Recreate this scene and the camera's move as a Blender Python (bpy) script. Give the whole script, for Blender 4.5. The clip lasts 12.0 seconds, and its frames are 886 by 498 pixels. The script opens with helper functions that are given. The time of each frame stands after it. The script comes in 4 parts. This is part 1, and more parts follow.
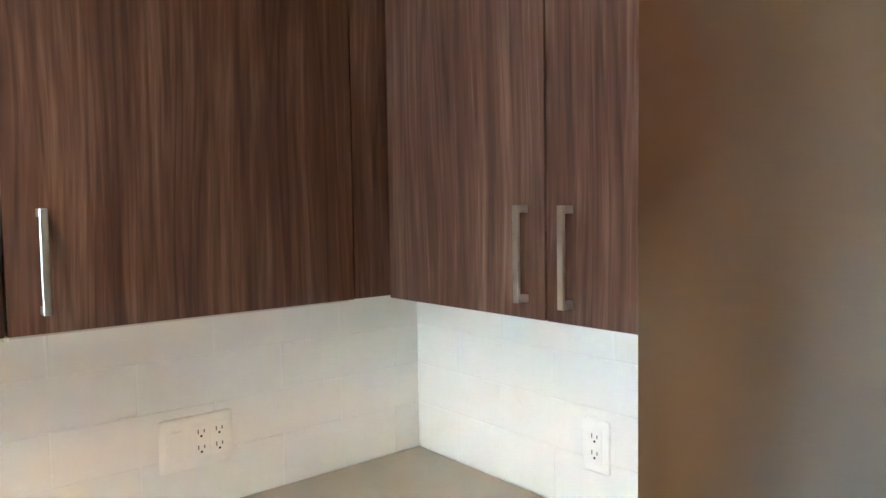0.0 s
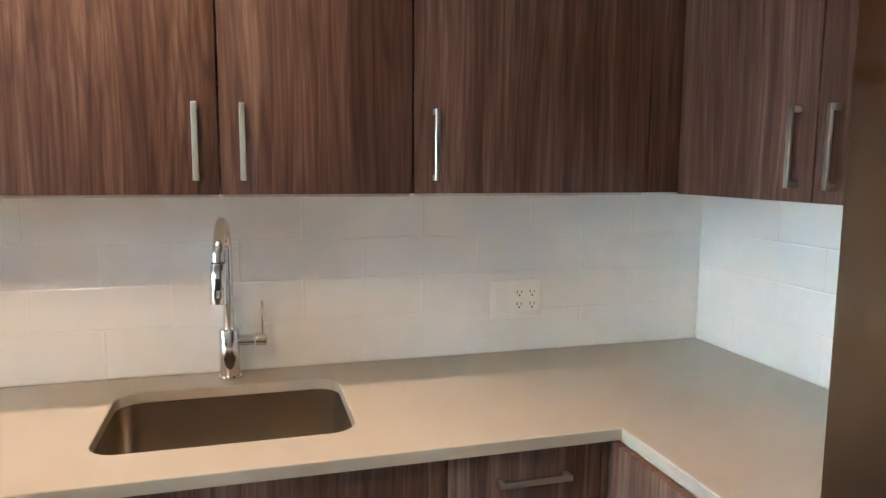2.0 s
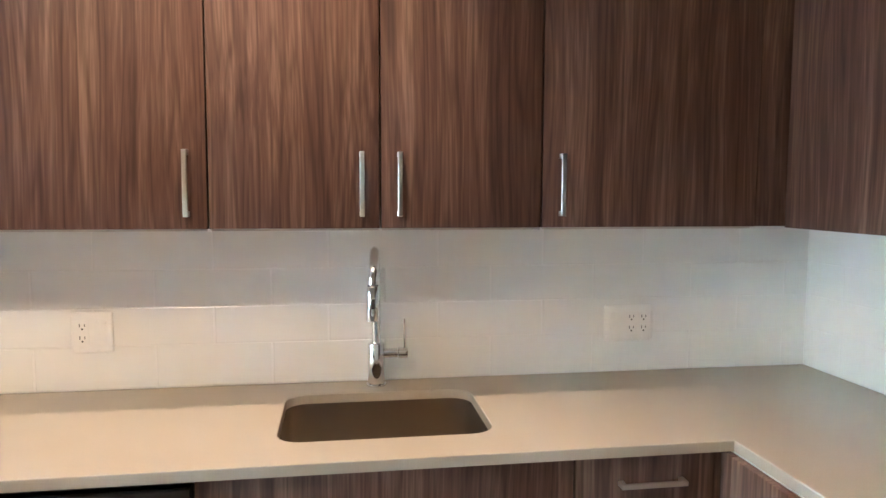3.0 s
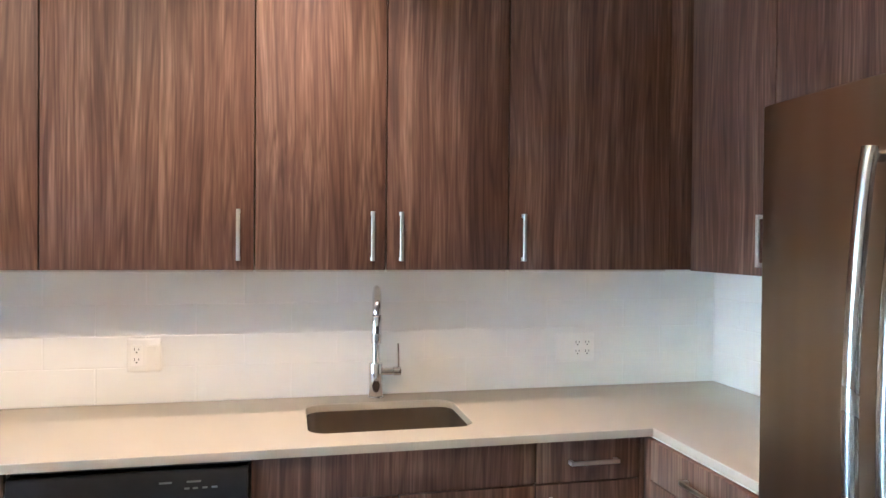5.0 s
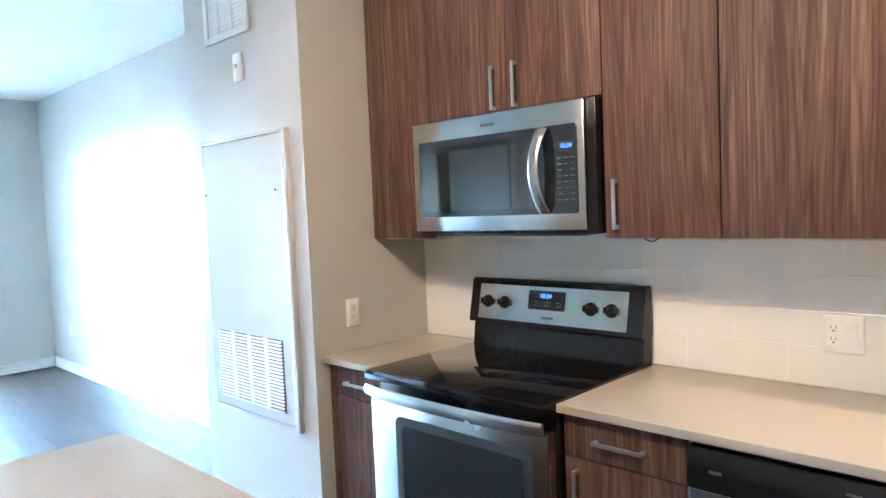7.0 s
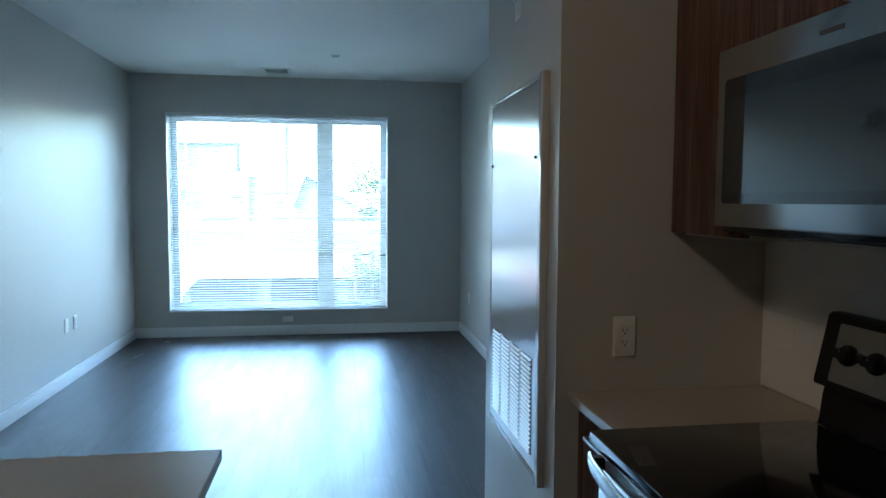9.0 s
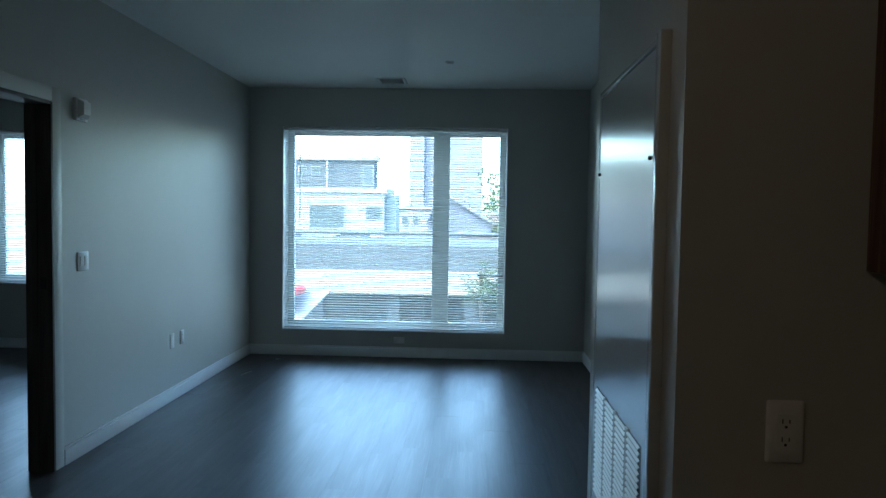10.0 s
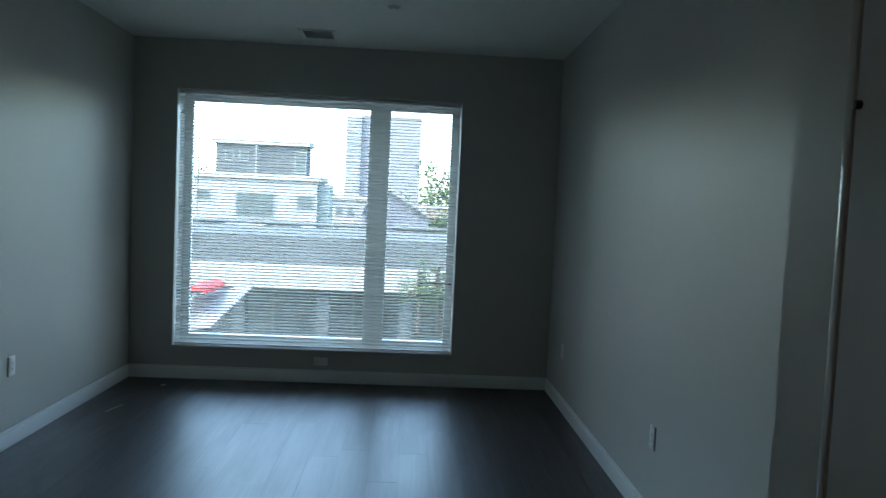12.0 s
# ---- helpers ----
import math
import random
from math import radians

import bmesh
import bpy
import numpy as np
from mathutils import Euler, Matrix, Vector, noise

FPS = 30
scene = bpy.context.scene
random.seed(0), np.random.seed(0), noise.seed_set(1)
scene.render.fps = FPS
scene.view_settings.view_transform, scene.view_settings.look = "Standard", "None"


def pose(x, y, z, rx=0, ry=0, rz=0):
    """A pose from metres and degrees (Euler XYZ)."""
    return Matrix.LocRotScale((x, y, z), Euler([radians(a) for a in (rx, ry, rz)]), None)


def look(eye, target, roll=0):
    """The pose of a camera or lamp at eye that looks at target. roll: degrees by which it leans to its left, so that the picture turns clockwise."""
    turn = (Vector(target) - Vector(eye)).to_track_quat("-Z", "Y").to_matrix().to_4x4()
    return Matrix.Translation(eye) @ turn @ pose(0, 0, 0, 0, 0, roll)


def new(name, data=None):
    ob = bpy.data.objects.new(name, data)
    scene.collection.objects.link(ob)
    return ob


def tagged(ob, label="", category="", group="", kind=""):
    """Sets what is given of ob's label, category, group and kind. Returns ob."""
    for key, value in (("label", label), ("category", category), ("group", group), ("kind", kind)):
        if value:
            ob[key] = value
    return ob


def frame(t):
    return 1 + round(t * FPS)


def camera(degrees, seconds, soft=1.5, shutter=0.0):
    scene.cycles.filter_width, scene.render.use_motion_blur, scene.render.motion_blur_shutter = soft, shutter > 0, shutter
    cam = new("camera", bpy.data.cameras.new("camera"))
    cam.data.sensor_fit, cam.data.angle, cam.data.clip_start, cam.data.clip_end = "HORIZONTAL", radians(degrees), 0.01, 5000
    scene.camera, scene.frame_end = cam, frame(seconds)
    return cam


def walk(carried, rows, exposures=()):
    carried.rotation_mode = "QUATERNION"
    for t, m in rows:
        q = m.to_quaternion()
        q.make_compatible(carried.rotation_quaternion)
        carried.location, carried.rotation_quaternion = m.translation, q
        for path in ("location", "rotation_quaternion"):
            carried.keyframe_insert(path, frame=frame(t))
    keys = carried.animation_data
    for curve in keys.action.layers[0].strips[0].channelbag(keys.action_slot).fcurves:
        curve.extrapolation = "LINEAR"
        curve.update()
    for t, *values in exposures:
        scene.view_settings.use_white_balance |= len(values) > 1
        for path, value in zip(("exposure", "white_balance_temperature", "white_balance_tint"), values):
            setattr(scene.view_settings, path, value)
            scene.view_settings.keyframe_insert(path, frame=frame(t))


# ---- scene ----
cam = camera(65.7, 12.0, soft=1.5)
PATH = [
    (0, (0.385, -1.403, 1.526), (1.658, 0.135, 1.415), -0.9),
    (0.5, (0.437, -1.386, 1.485), (1.658, 0.197, 1.426), -1.3),
    (1, (0.417, -1.487, 1.433), (1.324, 0.285, 1.248), 0.3),
    (1.5, (0.301, -1.617, 1.414), (1.136, 0.181, 1.145), 1.7),
    (2, (0.177, -1.721, 1.421), (0.723, 0.188, 1.178), 0.4),
    (2.5, (0.105, -1.77, 1.436), (0.366, 0.203, 1.244), 0.1),
    (4.5, (-0.152, -2.385, 1.46), (0.338, -0.449, 1.36), 0.6),
    (5, (-0.161, -2.38, 1.451), (0.275, -0.429, 1.427), 0.5),
    (5.5, (-0.118, -2.352, 1.439), (-0.123, -0.352, 1.425), -0.1),
    (6, (-0.092, -2.285, 1.453), (-0.639, -0.362, 1.42), -0.2),
    (6.5, (-0.09, -2.239, 1.463), (-1.057, -0.489, 1.412), -0.5),
    (6.7, (-0.079, -2.221, 1.475), (-1.266, -0.614, 1.388), -1.4),
    (8.4, (-0.258, -1.412, 1.459), (-2.072, -0.575, 1.369), -1.1),
    (8.5, (-0.273, -1.37, 1.459), (-2.145, -0.672, 1.372), -1.0),
    (8.6, (-0.299, -1.329, 1.461), (-2.209, -0.743, 1.364), -1.0),
    (9, (-0.483, -1.211, 1.442), (-2.456, -0.91, 1.303), 0.3),
    (9.5, (-0.75, -1.132, 1.462), (-2.744, -1.028, 1.359), 1.1),
    (10, (-1.029, -0.989, 1.446), (-3.024, -1.081, 1.352), 0.9),
    (10.5, (-1.312, -0.906, 1.446), (-3.283, -1.237, 1.351), 1.0),
    (11, (-1.725, -0.935, 1.445), (-3.707, -1.184, 1.356), 1.8),
    (11.5, (-2.079, -0.982, 1.45), (-4.073, -1.048, 1.312), 2.0),
    (12, (-2.399, -1.062, 1.452), (-4.394, -0.964, 1.343), 2.6),
]
EXPOSURES = [(0, 8.68, 6650, 14), (0.5, 8.75, 6600, 14), (1.0, 8.65, 6450, 15), (1.5, 8.30, 6250, 14), (2.0, 8.30, 6250, 14), (2.5, 8.30, 6250, 14), (4.5, 8.58, 5880, 14), (5.5, 8.62, 5750, 14),
             (6.7, 8.60, 5750, 13), (8.4, 6.66, 5780, 10), (9.0, 5.50, 5700, 8), (9.5, 4.60, 5700, 5), (10.0, 4.08, 5800, 4), (11.0, 3.70, 6150, 5), (12.0, 3.72, 6550, 8)]
walk(cam, [(t, look(eye, target, roll)) for t, eye, target, roll in PATH], EXPOSURES)
SKY = 0.20
WARM = (1.0, 0.75, 0.535)
# second lamp is an added fill for the corner worktop, with no known source
CANS = [(-0.12, -0.64, 0.48, 84), (0.72, -1.12, 0.12, 58), (-1.20, -2.0, 0.64, 74, (-1.75, -0.3, 1.80), 0.24), (-0.75, -2.0, 0.38, 62, (-0.65, -0.3, 1.9), 0.24)]

# ---- world, sun, lights ----
world = bpy.data.worlds.new("sky")
scene.world = world
world.use_nodes = True
wn = world.node_tree
sky = wn.nodes.new("ShaderNodeTexSky")
sky.sky_type, sky.sun_disc, sky.sun_elevation, sky.sun_rotation = "NISHITA", False, radians(48), radians(150)
sky.air_density, sky.dust_density, sky.ozone_density = 1.0, 3.0, 1.0
wn.nodes["Background"].inputs["Strength"].default_value = SKY
wn.links.new(sky.outputs[0], wn.nodes["Background"].inputs["Color"])
sun = new("sun", bpy.data.lights.new("sun", "SUN"))
sun.data.energy, sun.data.angle, sun.data.color = 0.15, radians(20), (1.0, 0.95, 0.88)
sun.matrix_world = look((0, 0, 0), (-math.cos(radians(48)) * math.sin(radians(60)), math.cos(radians(48)) * math.cos(radians(60)), -math.sin(radians(48))))

FLOOR, CEIL = -0.05, 2.775
XW, YL, YR = -8.222, -3.382, 0.172      # window wall, bedroom-side wall, far side wall
XR = 1.456                            # refrigerator-side wall
XS, YS, XC = -2.288, -0.618, -3.188     # mechanical closet block


# ---- materials ----
def mat(name, colour, rough=0.5, metal=0.0, **more):
    m = bpy.data.materials.new(name)
    m.use_nodes = True
    p = m.node_tree.nodes["Principled BSDF"]
    p.inputs["Base Color"].default_value = (*colour, 1)
    p.inputs["Roughness"].default_value = rough
    p.inputs["Metallic"].default_value = metal
    for k, v in more.items():
        p.inputs[k.replace("_", " ")].default_value = v
    return m


def grain(m, scale, amount, stretch=(1, 1, 1), bump=0.0, rough=0.0, detail=4.0, distance=0.001):
    """Noise on colour, roughness and relief; stretch in metres."""
    t = m.node_tree
    p = t.nodes["Principled BSDF"]
    co = t.nodes.new("ShaderNodeTexCoord")
    mp = t.nodes.new("ShaderNodeMapping")
    mp.inputs["Scale"].default_value = [scale * s for s in stretch]
    t.links.new(co.outputs["Object"], mp.inputs["Vector"])
    nz = t.nodes.new("ShaderNodeTexNoise")
    nz.inputs["Scale"].default_value = 1.0
    nz.inputs["Detail"].default_value = detail
    t.links.new(mp.outputs[0], nz.inputs["Vector"])
    if amount:
        old = p.inputs["Base Color"].links
        mr = t.nodes.new("ShaderNodeMapRange")
        mr.inputs["From Min"].default_value, mr.inputs["From Max"].default_value = 0.25, 0.75
        mr.inputs["To Min"].default_value, mr.inputs["To Max"].default_value = 1 - amount, 1 + amount
        t.links.new(nz.outputs["Fac"], mr.inputs["Value"])
        vm = t.nodes.new("ShaderNodeVectorMath")
        vm.operation = "SCALE"
        if old:
            t.links.new(old[0].from_socket, vm.inputs[0])
        else:
            vm.inputs[0].default_value = p.inputs["Base Color"].default_value[:3]
        t.links.new(mr.outputs[0], vm.inputs["Scale"])
        t.links.new(vm.outputs[0], p.inputs["Base Color"])
    if rough:
        r0 = p.inputs["Roughness"].default_value
        rr = t.nodes.new("ShaderNodeMapRange")
        rr.inputs["From Min"].default_value, rr.inputs["From Max"].default_value = 0.25, 0.75
        rr.inputs["To Min"].default_value, rr.inputs["To Max"].default_value = max(0.02, r0 - rough), r0 + rough
        t.links.new(nz.outputs["Fac"], rr.inputs["Value"])
        t.links.new(rr.outputs[0], p.inputs["Roughness"])
    if bump:
        b = t.nodes.new("ShaderNodeBump")
        b.inputs["Strength"].default_value, b.inputs["Distance"].default_value = bump, distance
        t.links.new(nz.outputs["Fac"], b.inputs["Height"])
        if p.inputs["Normal"].links:
            t.links.new(p.inputs["Normal"].links[0].from_socket, b.inputs["Normal"])
        t.links.new(b.outputs[0], p.inputs["Normal"])
    return m


def wood(name, dark, mid, light, along=(1, 1, 0.035)):
    """Straight-grained laminate with wandering dark veins; each panel gets its own stretch of the veneer."""
    m = mat(name, mid, 0.50, Specular_IOR_Level=0.22)
    t = m.node_tree
    p = t.nodes["Principled BSDF"]
    N, L = t.nodes.new, t.links.new
    co, info = N("ShaderNodeTexCoord"), N("ShaderNodeObjectInfo")
    sh = N("ShaderNodeVectorMath")
    sh.operation = "SCALE"
    sh.inputs[0].default_value = (13.1, 7.7, 3.3)
    L(info.outputs["Random"], sh.inputs["Scale"])
    ad = N("ShaderNodeVectorMath")
    L(co.outputs["Object"], ad.inputs[0])
    L(sh.outputs[0], ad.inputs[1])
    # slow wander of the grain
    w = N("ShaderNodeTexNoise")
    w.inputs["Scale"].default_value, w.inputs["Detail"].default_value = 2.0, 1.0
    wm = N("ShaderNodeMapping")
    wm.inputs["Scale"].default_value = [1.6 * a ** 0.5 * (1.6 if a < 0.5 else 1.0) for a in along]
    L(ad.outputs[0], wm.inputs["Vector"])
    L(wm.outputs[0], w.inputs["Vector"])
    ws = N("ShaderNodeVectorMath")
    ws.operation = "MULTIPLY_ADD"
    ws.inputs[1].default_value = (0.07, 0.07, 0.0)
    L(w.outputs["Color"], ws.inputs[0])
    L(ad.outputs[0], ws.inputs[2])

    def streaks(scale, detail, rough):
        mp = N("ShaderNodeMapping")
        mp.inputs["Scale"].default_value = [scale * a for a in along]
        L(ws.outputs[0], mp.inputs["Vector"])
        nz = N("ShaderNodeTexNoise")
        nz.inputs["Scale"].default_value, nz.inputs["Detail"].default_value, nz.inputs["Roughness"].default_value = 1.0, detail, rough
        L(mp.outputs[0], nz.inputs["Vector"])
        return nz.outputs["Fac"]

    def calc(op, a, b=None, c=None):
        n = N("ShaderNodeMath")
        n.operation = op
        for k, v in enumerate((a, b, c)):
            if isinstance(v, (int, float)):
                n.inputs[k].default_value = v
            elif v is not None:
                L(v, n.inputs[k])
        return n.outputs[0]

    broad, fine, ring, pore = streaks(26, 3, 0.5), streaks(150, 2, 0.55), streaks(19, 1, 0.4), streaks(340, 1, 0.5)
    # growth rings: soft dark lines that drift together into long arches
    saw = calc("POWER", calc("MULTIPLY_ADD", calc("SINE", calc("MULTIPLY", ring, 50.0)), 0.5, 0.5), 3.5)
    tone = calc("ADD", calc("MULTIPLY", broad, 0.60), calc("MULTIPLY", fine, 0.40))
    tone = calc("MULTIPLY_ADD", calc("SUBTRACT", pore, 0.5), 0.10, tone)
    ramp = N("ShaderNodeValToRGB")
    e = ramp.color_ramp.elements
    e[0].position, e[0].color = 0.33, (*[0.6 * a + 0.4 * b for a, b in zip(dark, mid)], 1)
    e[1].position, e[1].color = 0.70, (*light, 1)
    e.new(0.5).color = (*mid, 1)
    L(tone, ramp.inputs["Fac"])
    mx = N("ShaderNodeMix")
    mx.data_type = "RGBA"
    L(calc("MULTIPLY", saw, 0.40), mx.inputs["Factor"])
    L(ramp.outputs[0], mx.inputs["A"])
    mx.inputs["B"].default_value = (*dark, 1)
    L(mx.outputs["Result"], p.inputs["Base Color"])
    b = N("ShaderNodeBump")
    b.inputs["Strength"].default_value, b.inputs["Distance"].default_value = 0.25, 0.0006
    L(fine, b.inputs["Height"])
    L(b.outputs[0], p.inputs["Normal"])
    return m


WOOD = wood("walnut_laminate", (0.034, 0.0165, 0.0125), (0.118, 0.0625, 0.0465), (0.232, 0.147, 0.103))
CARCASS = grain(mat("melamine_carcass", (0.62, 0.58, 0.52), 0.5), 30, 0.03)
QUARTZ = grain(grain(mat("quartz", (0.43, 0.378, 0.318), 0.24), 420, 0.05, detail=2), 5, 0.015, detail=1)
TILE = grain(grain(mat("glazed_tile", (0.83, 0.825, 0.80), 0.16), 9, 0.015), 11, 0, bump=0.05, distance=0.002, detail=1)
GROUT = grain(mat("grout", (0.83, 0.82, 0.80), 0.6), 200, 0.04)
PAINT = grain(grain(mat("greige_wall_paint", (0.565, 0.55, 0.51), 0.42, Specular_IOR_Level=0.4), 1.3, 0.025), 260, 0, bump=0.12, distance=0.0008, detail=2)
WHITE = grain(grain(mat("white_trim_paint", (0.86, 0.86, 0.84), 0.34), 2.2, 0.03), 150, 0, bump=0.05)
CEILING = grain(grain(mat("ceiling_paint", (0.87, 0.88, 0.86), 0.6), 0.9, 0.02), 220, 0, bump=0.15)
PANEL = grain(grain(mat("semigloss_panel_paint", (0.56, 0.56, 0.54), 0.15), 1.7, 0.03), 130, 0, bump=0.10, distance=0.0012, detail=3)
PLASTIC = grain(mat("white_plastic", (0.84, 0.83, 0.80), 0.3), 40, 0.02)
SLOT = mat("socket_slot", (0.02, 0.02, 0.02), 0.6)
STEEL = grain(grain(mat("brushed_stainless", (0.47, 0.47, 0.46), 0.24, 1.0), 1400, 0.05, (0.01, 0.01, 1), bump=0.05, rough=0.05, distance=0.0003), 3, 0.05, rough=0.04)
# brown tint and vertical streaks put the room's reflections into the steel's colour
FRIDGE = grain(grain(mat("reflection_tinted_stainless", (0.30, 0.25, 0.20), 0.32, 1.0), 1500, 0.02, (0.5, 0.01, 1), bump=0.03, distance=0.0002), 5, 0.10, (1, 3, 0.10), rough=0.05, detail=1)


def brushed(m, amount):
    """Brushed along the horizontal: highlights spread up and down."""
    t = m.node_tree
    tg = t.nodes.new("ShaderNodeTangent")
    tg.direction_type, tg.axis = "RADIAL", "Z"
    p = t.nodes["Principled BSDF"]
    t.links.new(tg.outputs[0], p.inputs["Tangent"])
    p.inputs["Anisotropic"].default_value, p.inputs["Anisotropic Rotation"].default_value = amount, 0.25


brushed(FRIDGE, 0.75)
brushed(STEEL, 0.6)
SINK = grain(mat("satin_sink_steel", (0.50, 0.43, 0.36), 0.24, 1.0), 900, 0.06, (0.02, 1, 1), bump=0.06, distance=0.0003)
NICKEL = grain(mat("brushed_nickel", (0.60, 0.585, 0.56), 0.3, 1.0), 600, 0.04, (1, 1, 0.03))
CHROME = grain(mat("chrome", (0.74, 0.74, 0.74), 0.09, 1.0), 30, 0.02)
BLACK = grain(mat("black_enamel", (0.010, 0.010, 0.011), 0.22, Specular_IOR_Level=0.3), 30, 0.15, rough=0.05)
COOKTOP = grain(mat("black_ceramic_glass", (0.006, 0.006, 0.007), 0.06, Specular_IOR_Level=0.35), 60, 0.2, rough=0.03)
DARKGLASS = grain(mat("tinted_oven_glass", (0.012, 0.014, 0.016), 0.07, Specular_IOR_Level=0.8), 20, 0.1, rough=0.02)
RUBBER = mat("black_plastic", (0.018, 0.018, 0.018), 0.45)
MARK = mat("grey_print", (0.085, 0.088, 0.09), 0.5)
BLIND = grain(mat("white_vinyl_slat", (0.90, 0.92, 0.89), 0.4), 25, 0.03)
_t = BLIND.node_tree
_tl, _mx = _t.nodes.new("ShaderNodeBsdfTranslucent"), _t.nodes.new("ShaderNodeMixShader")
_tl.inputs["Color"].default_value, _mx.inputs[0].default_value = (0.93, 0.97, 0.91, 1), 0.30
_t.links.new(_t.nodes["Principled BSDF"].outputs[0], _mx.inputs[1])
_t.links.new(_tl.outputs[0], _mx.inputs[2])
_t.links.new(_mx.outputs[0], _t.nodes["Material Output"].inputs["Surface"])
VINYL = grain(mat("white_vinyl_frame", (0.87, 0.89, 0.87), 0.35), 12, 0.02)


def plank_material():
    m = wood("dark_vinyl_plank", (0.026, 0.022, 0.020), (0.050, 0.043, 0.039), (0.080, 0.070, 0.064), (0.035, 1, 1))
    p = m.node_tree.nodes["Principled BSDF"]
    p.inputs["Specular IOR Level"].default_value = 0.6
    p.inputs["Roughness"].default_value = 0.40
    p.inputs["Coat Weight"].default_value, p.inputs["Coat Roughness"].default_value = 0.12, 0.38
    return grain(grain(m, 5, 0, (0.3, 1, 1), rough=0.05), 14, 0, (0.25, 1, 1), bump=0.10, distance=0.0012, detail=3)


PLANK = plank_material()


def glow(name, colour, strength):
    m = mat(name, (0.02, 0.02, 0.02))
    p = m.node_tree.nodes["Principled BSDF"]
    p.inputs["Emission Color"].default_value = (*colour, 1)
    p.inputs["Emission Strength"].default_value = strength
    return m


LED = glow("blue_led", (0.13, 0.36, 1.0), 0.0075)
LENS = glow("warm_lamp_lens", (1.0, 0.72, 0.42), 0.1)


def pane_glass():
    m = bpy.data.materials.new("window_glass")
    m.use_nodes = True
    t = m.node_tree
    t.nodes.remove(t.nodes["Principled BSDF"])
    tr, gl, mx, fr = (t.nodes.new("ShaderNode" + n) for n in ("BsdfTransparent", "BsdfGlossy", "MixShader", "Fresnel"))
    tr.inputs["Color"].default_value = (0.86, 0.93, 0.92, 1)
    gl.inputs["Roughness"].default_value = 0.02
    fr.inputs["IOR"].default_value = 1.45
    t.links.new(fr.outputs[0], mx.inputs[0])
    t.links.new(tr.outputs[0], mx.inputs[1])
    t.links.new(gl.outputs[0], mx.inputs[2])
    t.links.new(mx.outputs[0], t.nodes["Material Output"].inputs["Surface"])
    return m


GLASS = pane_glass()


# ---- mesh helpers ----
def bx(bm, x0, x1, y0, y1, z0, z1, b=0.0, seg=2):
    """A box between two corners, its edges rounded by b."""
    g = bmesh.ops.create_cube(bm, size=1.0)["verts"]
    for v in g:
        v.co = Vector((x0 if v.co.x < 0 else x1, y0 if v.co.y < 0 else y1, z0 if v.co.z < 0 else z1))
    if b:
        bmesh.ops.bevel(bm, geom=list({e for v in g for e in v.link_edges}), offset=b, segments=seg, profile=0.5, affect="EDGES")


def cyl(bm, p0, p1, r0, r1=None, seg=24, b=0.0):
    p0, p1 = Vector(p0), Vector(p1)
    d = p1 - p0
    m = Matrix.Translation((p0 + p1) / 2) @ d.to_track_quat("Z", "Y").to_matrix().to_4x4()
    g = bmesh.ops.create_cone(bm, cap_ends=True, segments=seg, radius1=r0, radius2=r0 if r1 is None else r1, depth=d.length, matrix=m)["verts"]
    if b:
        caps = [e for e in {e for v in g for e in v.link_edges} if any(len(f.verts) > 4 for f in e.link_faces)]
        bmesh.ops.bevel(bm, geom=caps, offset=b, segments=2, profile=0.5, affect="EDGES")


def loft(bm, loops, cap=True):
    """Joins rings of equally many points; caps the ends."""
    rings = [[bm.verts.new(p) for p in ring] for ring in loops]
    n = len(rings[0])
    for a, c in zip(rings, rings[1:]):
        for i in range(n):
            bm.faces.new((a[i], a[(i + 1) % n], c[(i + 1) % n], c[i]))
    if cap:
        bm.faces.new(rings[0][::-1])
        bm.faces.new(rings[-1])


def sweep(bm, pts, radius, seg=16, flat=1.0, side=(1, 0, 0)):
    """A tube along points; flat squeezes its section along side's normal."""
    pts = [Vector(p) for p in pts]
    loops = []
    side = Vector(side)
    for i, p in enumerate(pts):
        d = (pts[min(i + 1, len(pts) - 1)] - pts[max(i - 1, 0)]).normalized()
        u = (side - d * side.dot(d)).normalized()
        v = d.cross(u)
        r = radius[i] if isinstance(radius, (list, tuple)) else radius
        loops.append([p + u * r * math.cos(a) + v * r * flat * math.sin(a) for a in (2 * math.pi * k / seg for k in range(seg))])
    loft(bm, loops)


def round_rect(x0, x1, y0, y1, r, z, n=6):
    out = []
    for cx, cy, a0 in ((x1 - r, y1 - r, 0), (x0 + r, y1 - r, 90), (x0 + r, y0 + r, 180), (x1 - r, y0 + r, 270)):
        out += [(cx + r * math.cos(radians(a0 + 90 * k / n)), cy + r * math.sin(radians(a0 + 90 * k / n)), z) for k in range(n + 1)]
    return out


def to_mesh(name, bm, material, smooth=True):
    bmesh.ops.recalc_face_normals(bm, faces=bm.faces)
    me = bpy.data.meshes.new(name)
    bm.to_mesh(me)
    bm.free()
    me.materials.append(material)
    if smooth:
        me.shade_smooth()
        me.set_sharp_from_angle(angle=radians(35))
    return me


def thing(name, base, label, category, group=""):
    """An Empty at the base of a thing; its parts are built in the room's own coordinates."""
    e = new(name)
    e.empty_display_size = 0.05
    e.location = base
    return tagged(e, label, category, group)


def part(name, bm, material, parent=None, label=""):
    ob = new(name, to_mesh(name, bm, material))
    if parent:
        ob.parent = parent
        top = parent
        while top.parent:
            top = top.parent
        if parent is top and parent.type == "EMPTY":
            ob.matrix_parent_inverse = Matrix.Translation(-Vector(parent.location))
    return tagged(ob, label)


